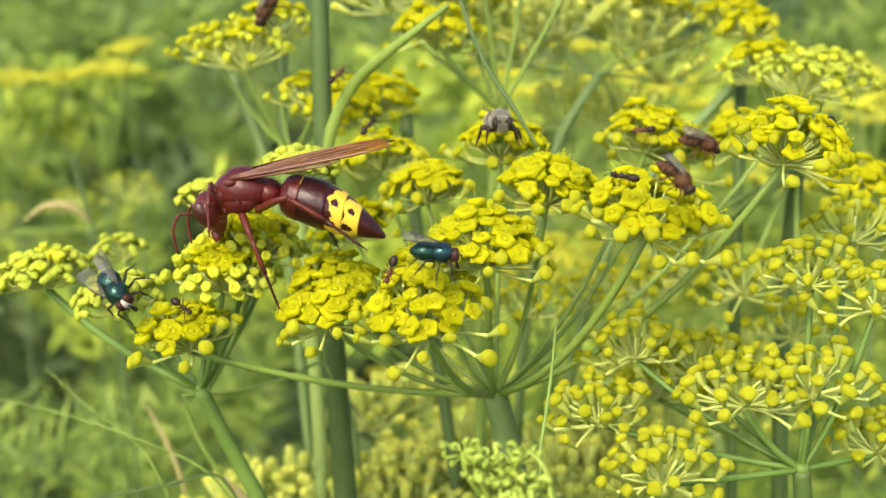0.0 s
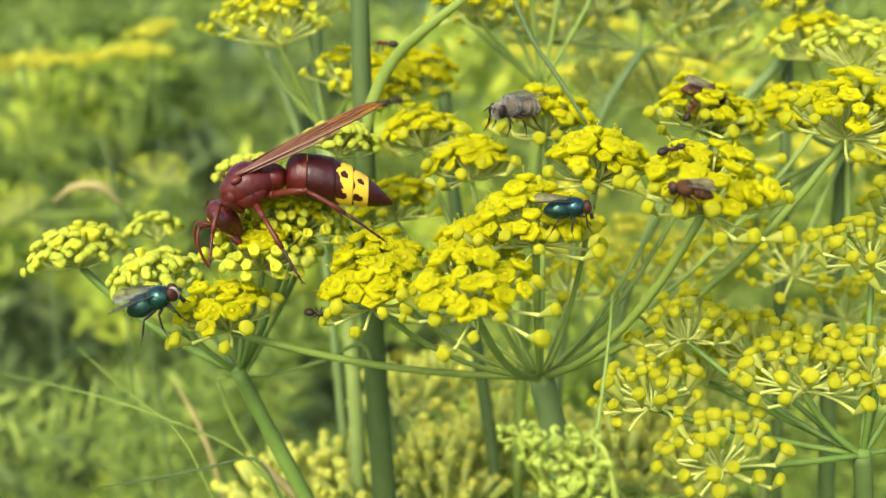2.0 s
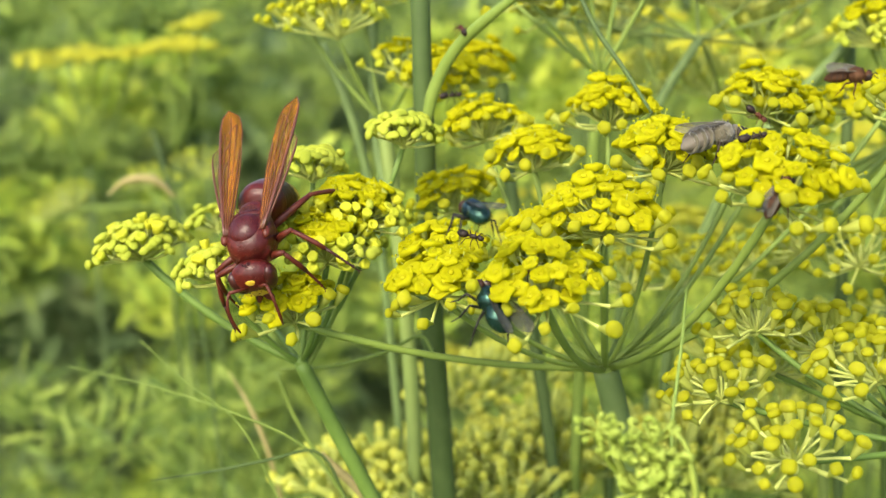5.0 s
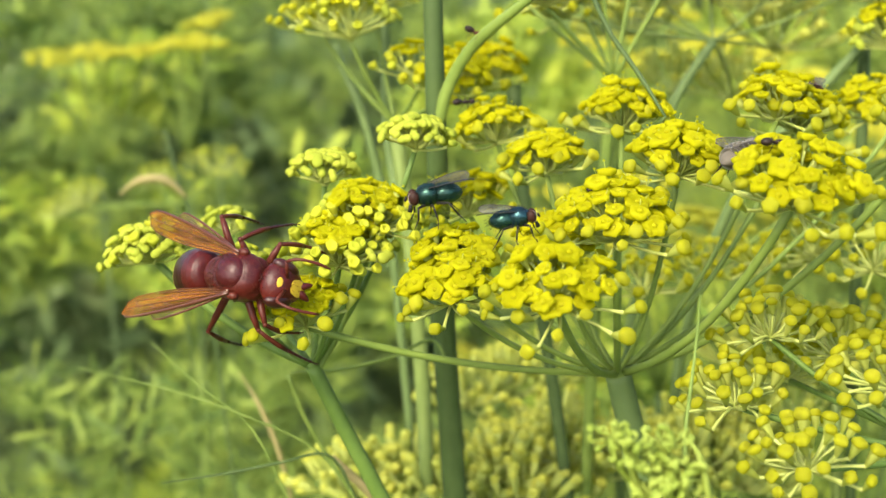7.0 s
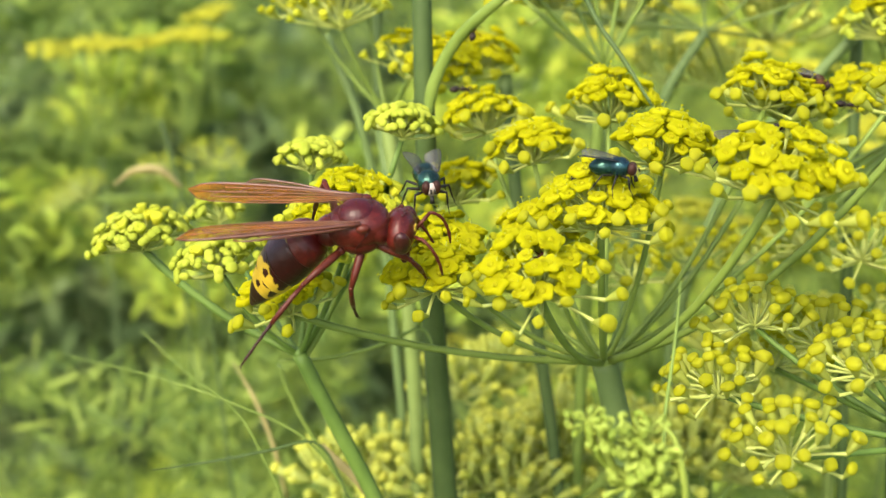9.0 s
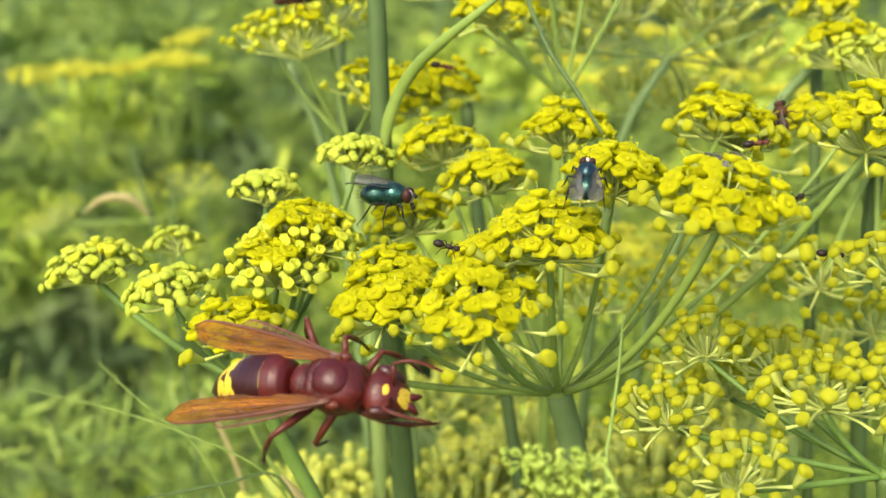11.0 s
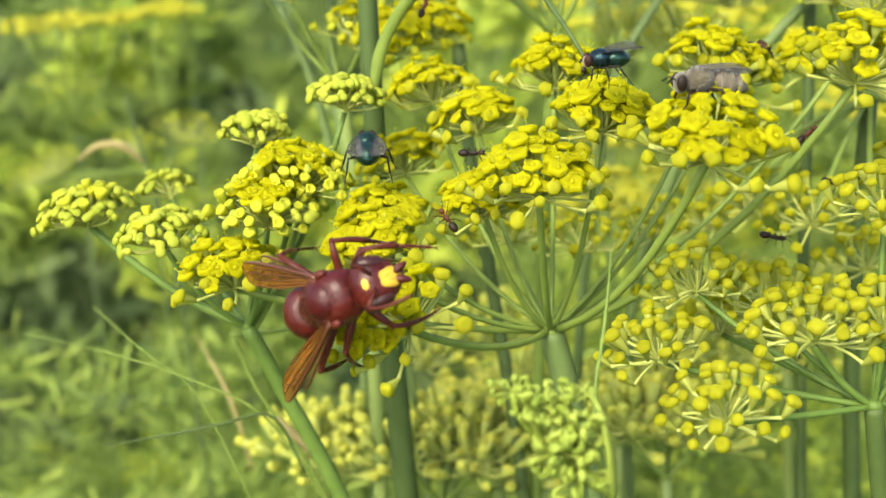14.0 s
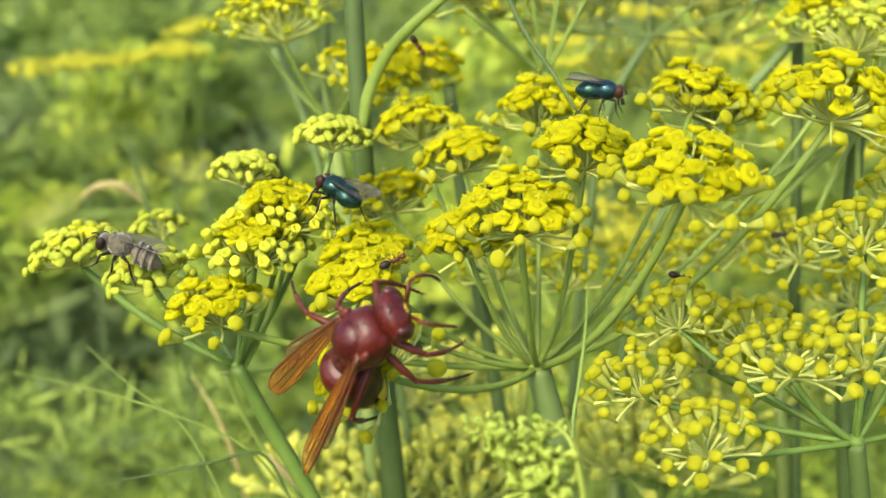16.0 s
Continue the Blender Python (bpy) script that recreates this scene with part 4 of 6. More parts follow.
def blade(length, width, side, thick=0.05, droop=0.0, rib=1.0):
    """A wing along -x from its hinge at the origin, as (membrane, veins)."""
    n = 14
    edge_a, edge_b = [], []
    for i in range(n + 1):
        s = i / n
        w = width * (0.20 + 0.80 * math.sin(min(1, s / 0.72) * math.pi / 2)) * math.sqrt(max(0.0, 1 - max(0, (s - 0.80) / 0.2) ** 2.2) + 1e-4)
        edge_a.append(Vector((-length * s, side * 0.30 * w, -droop * s * s + 0.18 * w)))
        edge_b.append(Vector((-length * s, -side * 0.70 * w, -droop * s * s - 0.12 * w)))
    skin, veins = bmesh.new(), bmesh.new()
    cross = 6
    grids = []
    for lift in (thick / 2, -thick / 2):
        grids.append([[skin.verts.new(a.lerp(b, j / cross) + Vector((0, 0, lift + 0.07 * math.sin(j * 2.1)))) for j in range(cross + 1)] for a, b in zip(edge_a, edge_b)])
    for g, flip in zip(grids, (False, True)):
        for r, q in zip(g, g[1:]):
            for j in range(cross):
                f = (r[j], r[j + 1], q[j + 1], q[j])
                skin.faces.new(f[::-1] if flip else f)
    tube(veins, edge_a, [0.16 * rib] + [0.15 * rib] * (n - 3) + [0.1 * rib, 0.08 * rib, 0.05 * rib], 6)
    tube(veins, edge_b, 0.04 * rib, 5)
    for f0, f1, end in ((0.12, 0.22, 0.82), (0.3, 0.5, 0.93), (0.5, 0.75, 0.88), (0.75, 0.9, 0.7)):
        k = int(end * n)
        tube(veins, [edge_a[i].lerp(edge_b[i], f0 + (f1 - f0) * i / k) + Vector((0, 0, 0.03)) for i in range(k + 1)], 0.055 * rib, 5)
    for i, f0, f1 in ((7, 0.18, 0.4), (9, 0.2, 0.46), (11, 0.36, 0.7), (6, 0.4, 0.62)):
        tube(veins, [edge_a[i].lerp(edge_b[i], f0) + Vector((0, 0, 0.03)), edge_a[i + 1].lerp(edge_b[i + 1], f1) + Vector((0, 0, 0.03))], 0.05 * rib, 5)
    return skin, veins


def hornet():
    h = thing("hornet", "reddish-brown oriental hornet with yellow-banded abdomen feeding on fennel", "hornet", (0, 0, 0))
    # thorax
    bm = bmesh.new()
    ball(bm, (-0.1, 0, -0.05), (3.9, 3.1, 2.5), None, 32, 20, 0, lambda c: Vector((math.copysign(abs(c.x) ** 0.85, c.x), math.copysign(abs(c.y) ** 0.82, c.y) * (1 - 0.2 * max(0, -c.x)), math.copysign(abs(c.z) ** 0.86, c.z) * (1.0 - (0.5 if c.z > 0 else 0.1) * max(0, -c.x)))))
    ball(bm, (0.2, 2.0, -1.3), (2.2, 1.0, 1.5), None, 14, 10)
    ball(bm, (0.2, -2.0, -1.3), (2.2, 1.0, 1.5), None, 14, 10)
    ball(bm, (-3.3, 0, -0.6), (1.75, 2.15, 1.75), None, 20, 14)
    thorax = part("thorax", bm, RED, h)
    bm = bmesh.new()
    ball(bm, (0.2, 0, 0.95), (2.36, 2.30, 2.02), None, 32, 20, 0, lambda c: Vector((math.copysign(abs(c.x) ** 0.9, c.x), math.copysign(abs(c.y) ** 0.88, c.y), c.z)))
    part("shield", bm, SHIELD, thorax, "domed glossy dark red back plate")
    bm = bmesh.new()
    ball(bm, (2.30, 0, -0.35), (1.45, 2.75, 2.15), Matrix.Rotation(radians(-20), 3, "Y"), 28, 16, 0, lambda c: Vector((c.x, math.copysign(abs(c.y) ** 0.85, c.y), c.z)))
    part("collar", bm, RED, thorax)
    bm = bmesh.new()
    ball(bm, (-1.9, 0, 1.0), (1.0, 2.2, 0.95), Matrix.Rotation(radians(-25), 3, "Y"), 18, 10)
    part("back_plate", bm, RED, thorax)
    bm = bmesh.new()
    ball(bm, (-2.8, 0, 0.35), (0.75, 1.9, 0.95), Matrix.Rotation(radians(-40), 3, "Y"), 18, 10)
    part("rear_plate", bm, RED, thorax)
    rim = [(0.2 + 2.30 * math.cos(a), 2.22 * math.sin(a), 2.08 - 0.42 * math.cos(a) ** 2 - 0.30 * math.sin(a) ** 2) for a in (math.pi * k / 16 for k in range(33))]
    rod(thorax, "seam", rim, 0.10, DARK)
    rod(thorax, "seam", [(0.35 + 2.45 * math.sin(a), 0, 0.65 + 2.16 * math.cos(a)) for a in (-0.6 + k * 0.12 for k in range(11))], 0.05, DARK)
    for s in (1, -1):
        rod(thorax, "seam", [(1.6 - 0.5 * k, s * (2.95 + 0.05 * k), 0.9 - 0.55 * k) for k in range(5)], 0.07, DARK)
        bm = bmesh.new()
        ball(bm, (1.0, s * 2.75, 1.4), (0.85, 0.55, 0.5), None, 12, 8)
        part("wing_scale", bm, LEGRED, thorax)
    # head
    hd = part("head", (lambda b: (ball(b, (0.25, 0, -0.9), (1.85, 2.95, 2.75), None, 28, 18, 0, lambda c: Vector((c.x * (1 - 0.30 * max(0, -c.z)), c.y * (1 - 0.46 * max(0, -c.z) ** 1.4), c.z * (1.25 if c.z < 0 else 0.92)))), b)[1])(bmesh.new()), RED, h)
    for s in (1, -1):
        bm = bmesh.new()
        ball(bm, (0.70, s * 2.08, -0.95), (1.15, 0.92, 1.85), Matrix.Rotation(radians(-12 * s), 3, "X"), 16, 12)
        part("eye", bm, EYE_RED, hd, "dark brown kidney-shaped compound eye")
        bm = bmesh.new()
        ball(bm, (0.95, s * 0.62, -3.95), (0.6, 0.62, 1.05), Matrix.Rotation(radians(24 * s), 3, "X"), 12, 8, 0, lambda c: Vector((c.x, c.y * (0.75 + 0.25 * c.z), c.z)))
        part("jaw", bm, RED, hd)
        e = Vector((1.95, s * 0.75, -0.9))
        knee = Vector((3.2, s * 2.4, 0.4))
        a = part("antenna", (lambda b: (tube(b, [e, e.lerp(knee, 0.5), knee], [0.2, 0.24, 0.22], 8), b)[1])(bmesh.new()), LEGRED, hd)
        bm = bmesh.new()
        line = bend(knee, knee + Vector((2.0, s * 1.0, -0.6)), knee + Vector((2.6, s * 0.4, -4.6)), 11)
        tube(bm, line, [0.18 + 0.03 * (i % 2) for i in range(11)] + [0.12], 8)
        part("flagellum", bm, LEGRED, a, "brown segmented antenna whip")
    bm = bmesh.new()
    ball(bm, (1.40, 0, -2.45), (0.28, 1.30, 1.30), Matrix.Rotation(radians(20), 3, "Y"), 18, 12, 0, lambda c: Vector((c.x, math.copysign(abs(c.y) ** 0.6, c.y) * (0.82 - 0.16 * c.z), math.copysign(abs(c.z) ** 0.7, c.z) - 0.25 * (abs(c.y) < 0.4) * (c.z < -0.5))))
    part("face_plate", bm, YELLOW, hd, "bright yellow face plate")
    bm = bmesh.new()
    ball(bm, (1.90, 0, -0.50), (0.16, 1.0, 0.85), None, 14, 10, 0, lambda c: Vector((c.x, c.y * (0.12 + 0.88 * (c.z + 1) / 2), c.z)))
    part("brow_mark", bm, YELLOW, hd, "yellow triangular brow mark")
    rng = random.Random(77)
    for host, at, size, count in ((thorax, (0.1, 0, 0.3), (3.6, 2.75, 2.55), 700), (hd, (0.25, 0, -0.9), (1.85, 2.9, 2.7), 260)):
        bm = bmesh.new()
        for _ in range(count):
            d = Vector((rng.gauss(0, 1), rng.gauss(0, 1), rng.gauss(0, 1))).normalized()
            p = Vector(at) + Vector((d.x * size[0], d.y * size[1], d.z * size[2])) * 0.97
            n = Vector((d.x / size[0], d.y / size[1], d.z / size[2])).normalized()
            lean = Vector((rng.gauss(-0.5, 0.4), rng.gauss(0, 0.4), rng.gauss(0, 0.4)))
            tube(bm, [p, p + (n + lean * 0.5) * rng.uniform(0.35, 0.85)], [0.026, 0.008], 3)
        tagged(part("fuzz", bm, FUZZ, host), kind="stuff")
    for x, y in ((0.35, 0), (0.1, 0.35), (0.1, -0.35)):
        bm = bmesh.new()
        ball(bm, (x + 0.35, y, 1.88), (0.16, 0.16, 0.14), None, 8, 6)
        part("ocellus", bm, EYE_RED, hd)
    # abdomen
    g = part("abdomen", (lambda b: (tube(b, [(0.6, 0, -0.2), (0, 0, 0), (-0.6, 0, 0.1)], [0.6, 0.5, 0.7], 10), b)[1])(bmesh.new()), DARK, h, "slim dark waist with banded abdomen")
    stretch = 1.09
    prof = [(0, 0.6), (0.25, 1.7), (0.65, 2.45), (1.4, 2.9), (2.9, 3.15), (4.2, 3.25), (5.6, 3.2), (6.9, 3.0), (8.0, 2.72), (9.0, 2.35), (10.0, 1.92), (11.0, 1.45), (12.0, 0.9), (12.9, 0.25)]
    cuts = [(0.2, 2.6), (2.45, 5.9), (5.7, 8.0), (7.8, 9.9), (9.7, 11.5), (11.2, 13.0)]
    xs, rs = [p[0] for p in prof], [p[1] for p in prof]
    for i, (a, b) in enumerate(cuts):
        bm = bmesh.new()
        sides, rings = 72, 20
        lift = 0.14 - 0.012 * i
        pts = []
        for j in range(rings + 1):
            s = j / rings
            x = a + (b - a) * s
            r = float(np.interp(x, xs, rs)) + lift * s - 0.06 * (s == 0) - (0.12 if j == rings else 0)
            down = -0.018 * x * x
            pts.append([bm.verts.new((-x * stretch, r * 1.0 * math.sin(2 * math.pi * k / sides), down + r * 0.93 * math.cos(2 * math.pi * k / sides))) for k in range(sides)])
        for j, (p, q) in enumerate(zip(pts, pts[1:])):
            for k in range(sides):
                f = bm.faces.new((p[k], q[k], q[(k + 1) % sides], p[(k + 1) % sides]))
                ang = min(k, sides - k) / sides * 2
                along = (j + 0.5) / rings
                yellow = i == 0 and along > 0.95 and ang < 0.22
                if i in (2, 3):
                    front = (0.30 + 0.13 * math.sin(ang * 15 + 0.6) + 0.05 * math.sin(ang * 41)) if i == 2 else 0.12 + 0.07 * math.sin(ang * 19)
                    spot = along < front or any(((ang - c) / w) ** 2 + ((along - e) / f) ** 2 < 1 for c, w, e, f in ((0.0, 0.06, 0.25, 0.45), (0.30, 0.055, 0.52, 0.2), (0.62, 0.07, 0.3, 0.42)))
                    yellow = not spot
                f.material_index = 1 if yellow else 0
        bm.faces.new(pts[-1][::-1])
        bm.faces.new(pts[0])
        part("abdomen_segment", bm, [RED if i < 1 else MAROON if i < 2 else DARK, YELLOW], g, "yellow segment with dark spots" if i in (2, 3) else "")
    # wings
    wings = []
    for s in (1, -1):
        skin, veins = blade(20.6, 2.75, s, rib=1.4)
        w = part("forewing", skin, AMBER, h, "folded translucent amber-brown wing")
        part("vein", veins, VEIN, w)
        skin, veins = blade(13.5, 2.9, s, 0.04)
        part("hindwing", skin, HYALINE, w, m=pose(-0.0008, 0, -0.0004, 0, 3, s * -5))
        part("hindwing_vein", veins, VEIN, w, m=pose(-0.0008, 0, -0.0004, 0, 3, s * -5))
        wings.append(w)
    # legs
    legs = [jointed_leg(h, kind, side) for side in (1, -1) for kind in ("front", "mid", "hind")]
    return h, hd, g, wings, legs


def fly(back, label):
    f = thing("fly", label, "fly", (0, 0, 0), "flies on the fennel")
    bm = bmesh.new()
    ball(bm, (0.45, 0, 0.05), (1.65, 1.45, 1.42), None, 18, 12)
    ball(bm, (-0.95, 0, 0.4), (0.6, 0.95, 0.75), None, 12, 8)
    rng = random.Random(17)
    for _ in range(70):
        d = Vector((rng.gauss(0, 1), rng.gauss(0, 1), abs(rng.gauss(0.6, 0.8)))).normalized()
        p = Vector((0.4 + d.x * 1.75, d.y * 1.45, d.z * 1.4))
        tube(bm, [p, p + (d + Vector((-0.5, 0, 0))) * rng.uniform(0.25, 0.5)], [0.03, 0.008], 3, 1)
    part("thorax", bm, [back, BLACK], f)
    bm = bmesh.new()
    ball(bm, (-1.85, 0, -0.1), (1.95, 1.55, 1.32), Matrix.Rotation(radians(-8), 3, "Y"), 20, 12, 0, lambda c: Vector((c.x, c.y * (1 - 0.38 * max(0, -c.x) ** 2), c.z * (1 - 0.3 * max(0, -c.x) ** 2))))
    for _ in range(50):
        d = Vector((rng.gauss(-0.6, 0.8), rng.gauss(0, 1), rng.gauss(0, 0.8))).normalized()
        p = Vector((-2.1 + d.x * 1.9, d.y * 1.45, -0.25 + d.z * 1.25))
        tube(bm, [p, p + (d + Vector((-0.6, 0, 0))) * rng.uniform(0.2, 0.4)], [0.03, 0.008], 3, 1)
    part("abdomen", bm, [TEAL, BLACK], f)
    bm = bmesh.new()
    ball(bm, (2.3, 0, -0.2), (0.62, 0.78, 0.85), None, 14, 10)
    hd = part("head", bm, FLYFACE, f)
    for s in (1, -1):
        bm = bmesh.new()
        ball(bm, (2.22, s * 0.6, 0.0), (0.66, 0.56, 0.88), None, 14, 10)
        part("eye", bm, FLYEYE, hd, "brick-red compound eye")
        bm = bmesh.new()
        tube(bm, [(3.05, s * 0.2, 0.2), (3.3, s * 0.25, -0.3)], [0.12, 0.09], 6)
        part("antenna", bm, BLACK, hd)
    bm = bmesh.new()
    tube(bm, [(2.7, 0, -0.9), (2.9, 0, -1.7)], [0.22, 0.3], 8)
    part("mouthpart", bm, BLACK, hd)
    for s in (1, -1):
        skin, veins = blade(5.5, 2.0, s, 0.03, 0.0, 0.4)
        w = part("wing", skin, SMOKE, f, "clear smoky wing", pose(0.0004, s * 0.0011, 0.0010, 0, 4, s * -8))
        part("vein", veins, BLACK, w)
        w.data.materials[0] = SMOKE
        for j in ([(1.1, 0.7, -1.0), (2.0, 1.9, -0.9), (2.2, 2.0, -2.3), (2.8, 2.1, -3.3)], [(0.3, 0.8, -1.1), (0.3, 2.5, -0.8), (0.0, 3.0, -2.4), (0.2, 3.4, -3.5)], [(-0.5, 0.8, -1.0), (-1.6, 2.3, -0.8), (-2.6, 2.6, -2.4), (-3.4, 2.9, -3.4)]):
            leg(f, s, j, 0.15, BLACK)
    return f


def bee(name, label, fur, size, wing):
    f = thing(name, label, "bee", (0, 0, 0), "" if size > 1 else "small bees")
    k = size

    def V(*p):
        return tuple(c * k for c in p)

    bm = bmesh.new()
    ball(bm, V(0.3, 0, 0.1), V(1.55, 1.45, 1.35), None, 18, 12)
    rng = random.Random(int(size * 10))
    for _ in range(260):
        d = Vector((rng.gauss(0, 1), rng.gauss(0, 1), rng.gauss(0.3, 1))).normalized()
        p = Vector((0.3 * k + d.x * 1.5 * k, d.y * 1.4 * k, 0.1 * k + d.z * 1.3 * k))
        tube(bm, [p, p + d * 0.32 * k], [0.05 * k, 0.01], 3)
    part("thorax", bm, fur, f)
    bm = bmesh.new()
    lathe_pts = [(0.4, 1.0), (1.15, 1.5), (1.4, 2.3), (1.3, 3.2), (0.95, 4.1), (0.5, 4.7), (0.1, 5.0)]
    n = 18
    rings = [[bm.verts.new((-x * k, r * k * math.sin(2 * math.pi * i / n), r * 0.85 * k * math.cos(2 * math.pi * i / n) - 0.04 * x * x * k)) for i in range(n)] for r, x in lathe_pts]
    for a, b in zip(rings, rings[1:]):
        for i in range(n):
            bm.faces.new((a[i], b[i], b[(i + 1) % n], a[(i + 1) % n]))
    bm.faces.new(rings[0])
    bm.faces.new(rings[-1][::-1])
    ab = part("abdomen", bm, BEESHELL if size > 1 else fur, f)
    for x, r in ((1.9, 1.33), (2.8, 1.38), (3.7, 1.16)):
        bm = bmesh.new()
        c = [Vector((-x * k, r * k * math.sin(a), r * 0.86 * k * math.cos(a) - 0.04 * x * x * k)) for a in (2 * math.pi * i / 24 for i in range(25))]
        tube(bm, c, (0.24 if size > 1 else 0.09) * k, 6)
        part("band", bm, GREYFUR if size > 1 else ANTBLACK, ab)
    bm = bmesh.new()
    ball(bm, V(2.2, 0, -0.2), V(0.75, 1.15, 1.1), None, 14, 10)
    hd = part("head", bm, fur, f)
    for s in (1, -1):
        bm = bmesh.new()
        ball(bm, V(2.35, s * 0.85, -0.1), V(0.6, 0.42, 0.85), None, 12, 8)
        part("eye", bm, ANTBLACK, hd)
        bm = bmesh.new()
        tube(bm, [V(2.8, s * 0.25, 0.1), V(3.3, s * 0.5, 0.4), V(3.9, s * 0.8, -0.1)], 0.09 * k, 6)
        part("antenna", bm, BLACK, hd)
        skin, veins = blade(5.2 * k, 1.6 * k, s, 0.03, 0.0, 0.4)
        w = part("wing", skin, wing, f, "", pose(0.0003 * k, s * 0.0008 * k, 0.0012 * k, s * 14, -3, s * -5))
        part("vein", veins, BEESHELL, w)
        for j in ([(1.1, 0.7, -0.9), (1.9, 1.7, -1.0), (2.1, 1.9, -2.1), (2.7, 2.0, -2.8)], [(0.3, 0.8, -1.0), (0.3, 2.2, -0.9), (0.1, 2.6, -2.2), (0.4, 3.0, -3.0)], [(-0.5, 0.8, -0.9), (-1.4, 2.0, -0.7), (-2.2, 2.3, -2.1), (-3.0, 2.5, -3.0)]):
            leg(f, s, [V(*p) for p in j], 0.17 * k, ANTBLACK if size > 1 else BROWNFUR)
    return f


def ant(mat):
    f = thing("ant", "tiny black ant foraging on the flowers", "ant", (0, 0, 0), "ants")
    bm = bmesh.new()
    ball(bm, (0, 0, 0), (0.7, 0.33, 0.36), None, 12, 8)
    ball(bm, (-0.75, 0, 0), (0.18, 0.16, 0.24), None, 8, 6)
    part("thorax", bm, mat, f)
    bm = bmesh.new()
    ball(bm, (-1.6, 0, 0.05), (0.85, 0.6, 0.55), None, 14, 9)
    part("abdomen", bm, ANTBLACK, f)
    bm = bmesh.new()
    ball(bm, (1.1, 0, 0.02), (0.48, 0.42, 0.38), None, 12, 8)
    hd = part("head", bm, mat, f)
    for s in (1, -1):
        bm = bmesh.new()
        tube(bm, [(1.4, s * 0.15, 0.1), (1.75, s * 0.7, 0.35), (2.4, s * 0.75, -0.05)], 0.05, 5)
        part("antenna", bm, ANTBLACK, hd)
        for j in ([(0.45, 0.2, -0.2), (0.9, 0.85, 0.15), (1.2, 1.1, -0.6), (1.4, 1.3, -0.8)], [(0.05, 0.2, -0.2), (0.05, 1.0, 0.2), (0.0, 1.4, -0.6), (0.1, 1.6, -0.8)], [(-0.4, 0.2, -0.2), (-0.9, 0.9, 0.2), (-1.4, 1.3, -0.6), (-1.6, 1.5, -0.8)]):
            leg(f, s, j, 0.075, mat)
    return f


ground()
thickets()
far_fennel()
middle_fennel()
near_fennel()
stalks()
curled_shoot()
HORNET, HORNET_HEAD, HORNET_ABDOMEN, HORNET_WINGS, HORNET_LEGS = hornet()
FLY_A = fly(TEAL, "metallic teal bottle fly resting on fennel bloom")
FLY_B = fly(BLUE, "metallic blue-green bottle fly with smoky wings")
FLY_A.scale, FLY_B.scale = (1.06,) * 3, (0.86,) * 3
GREY_BEE = bee("furry_bee", "grey-brown furry bee with pale banded body", GREYFUR, 1.12, SMOKE)
BROWN_A = bee("small_bee", "small dark brown bee on the yellow bloom", BROWNFUR, 0.66, SMOKE)
BROWN_B = bee("small_bee", "small dark brown bee high in the clump", BROWNFUR, 0.8, SMOKE)
BROWN_C = bee("small_bee", "small reddish-brown bee behind the bloom", BROWNFUR, 0.8, SMOKE)
ANTS = [ant(ANTRED if k % 3 == 0 else ANTBLACK) for k in range(7)]
for one in ANTS:
    one.scale = (0.86, 0.86, 0.86)


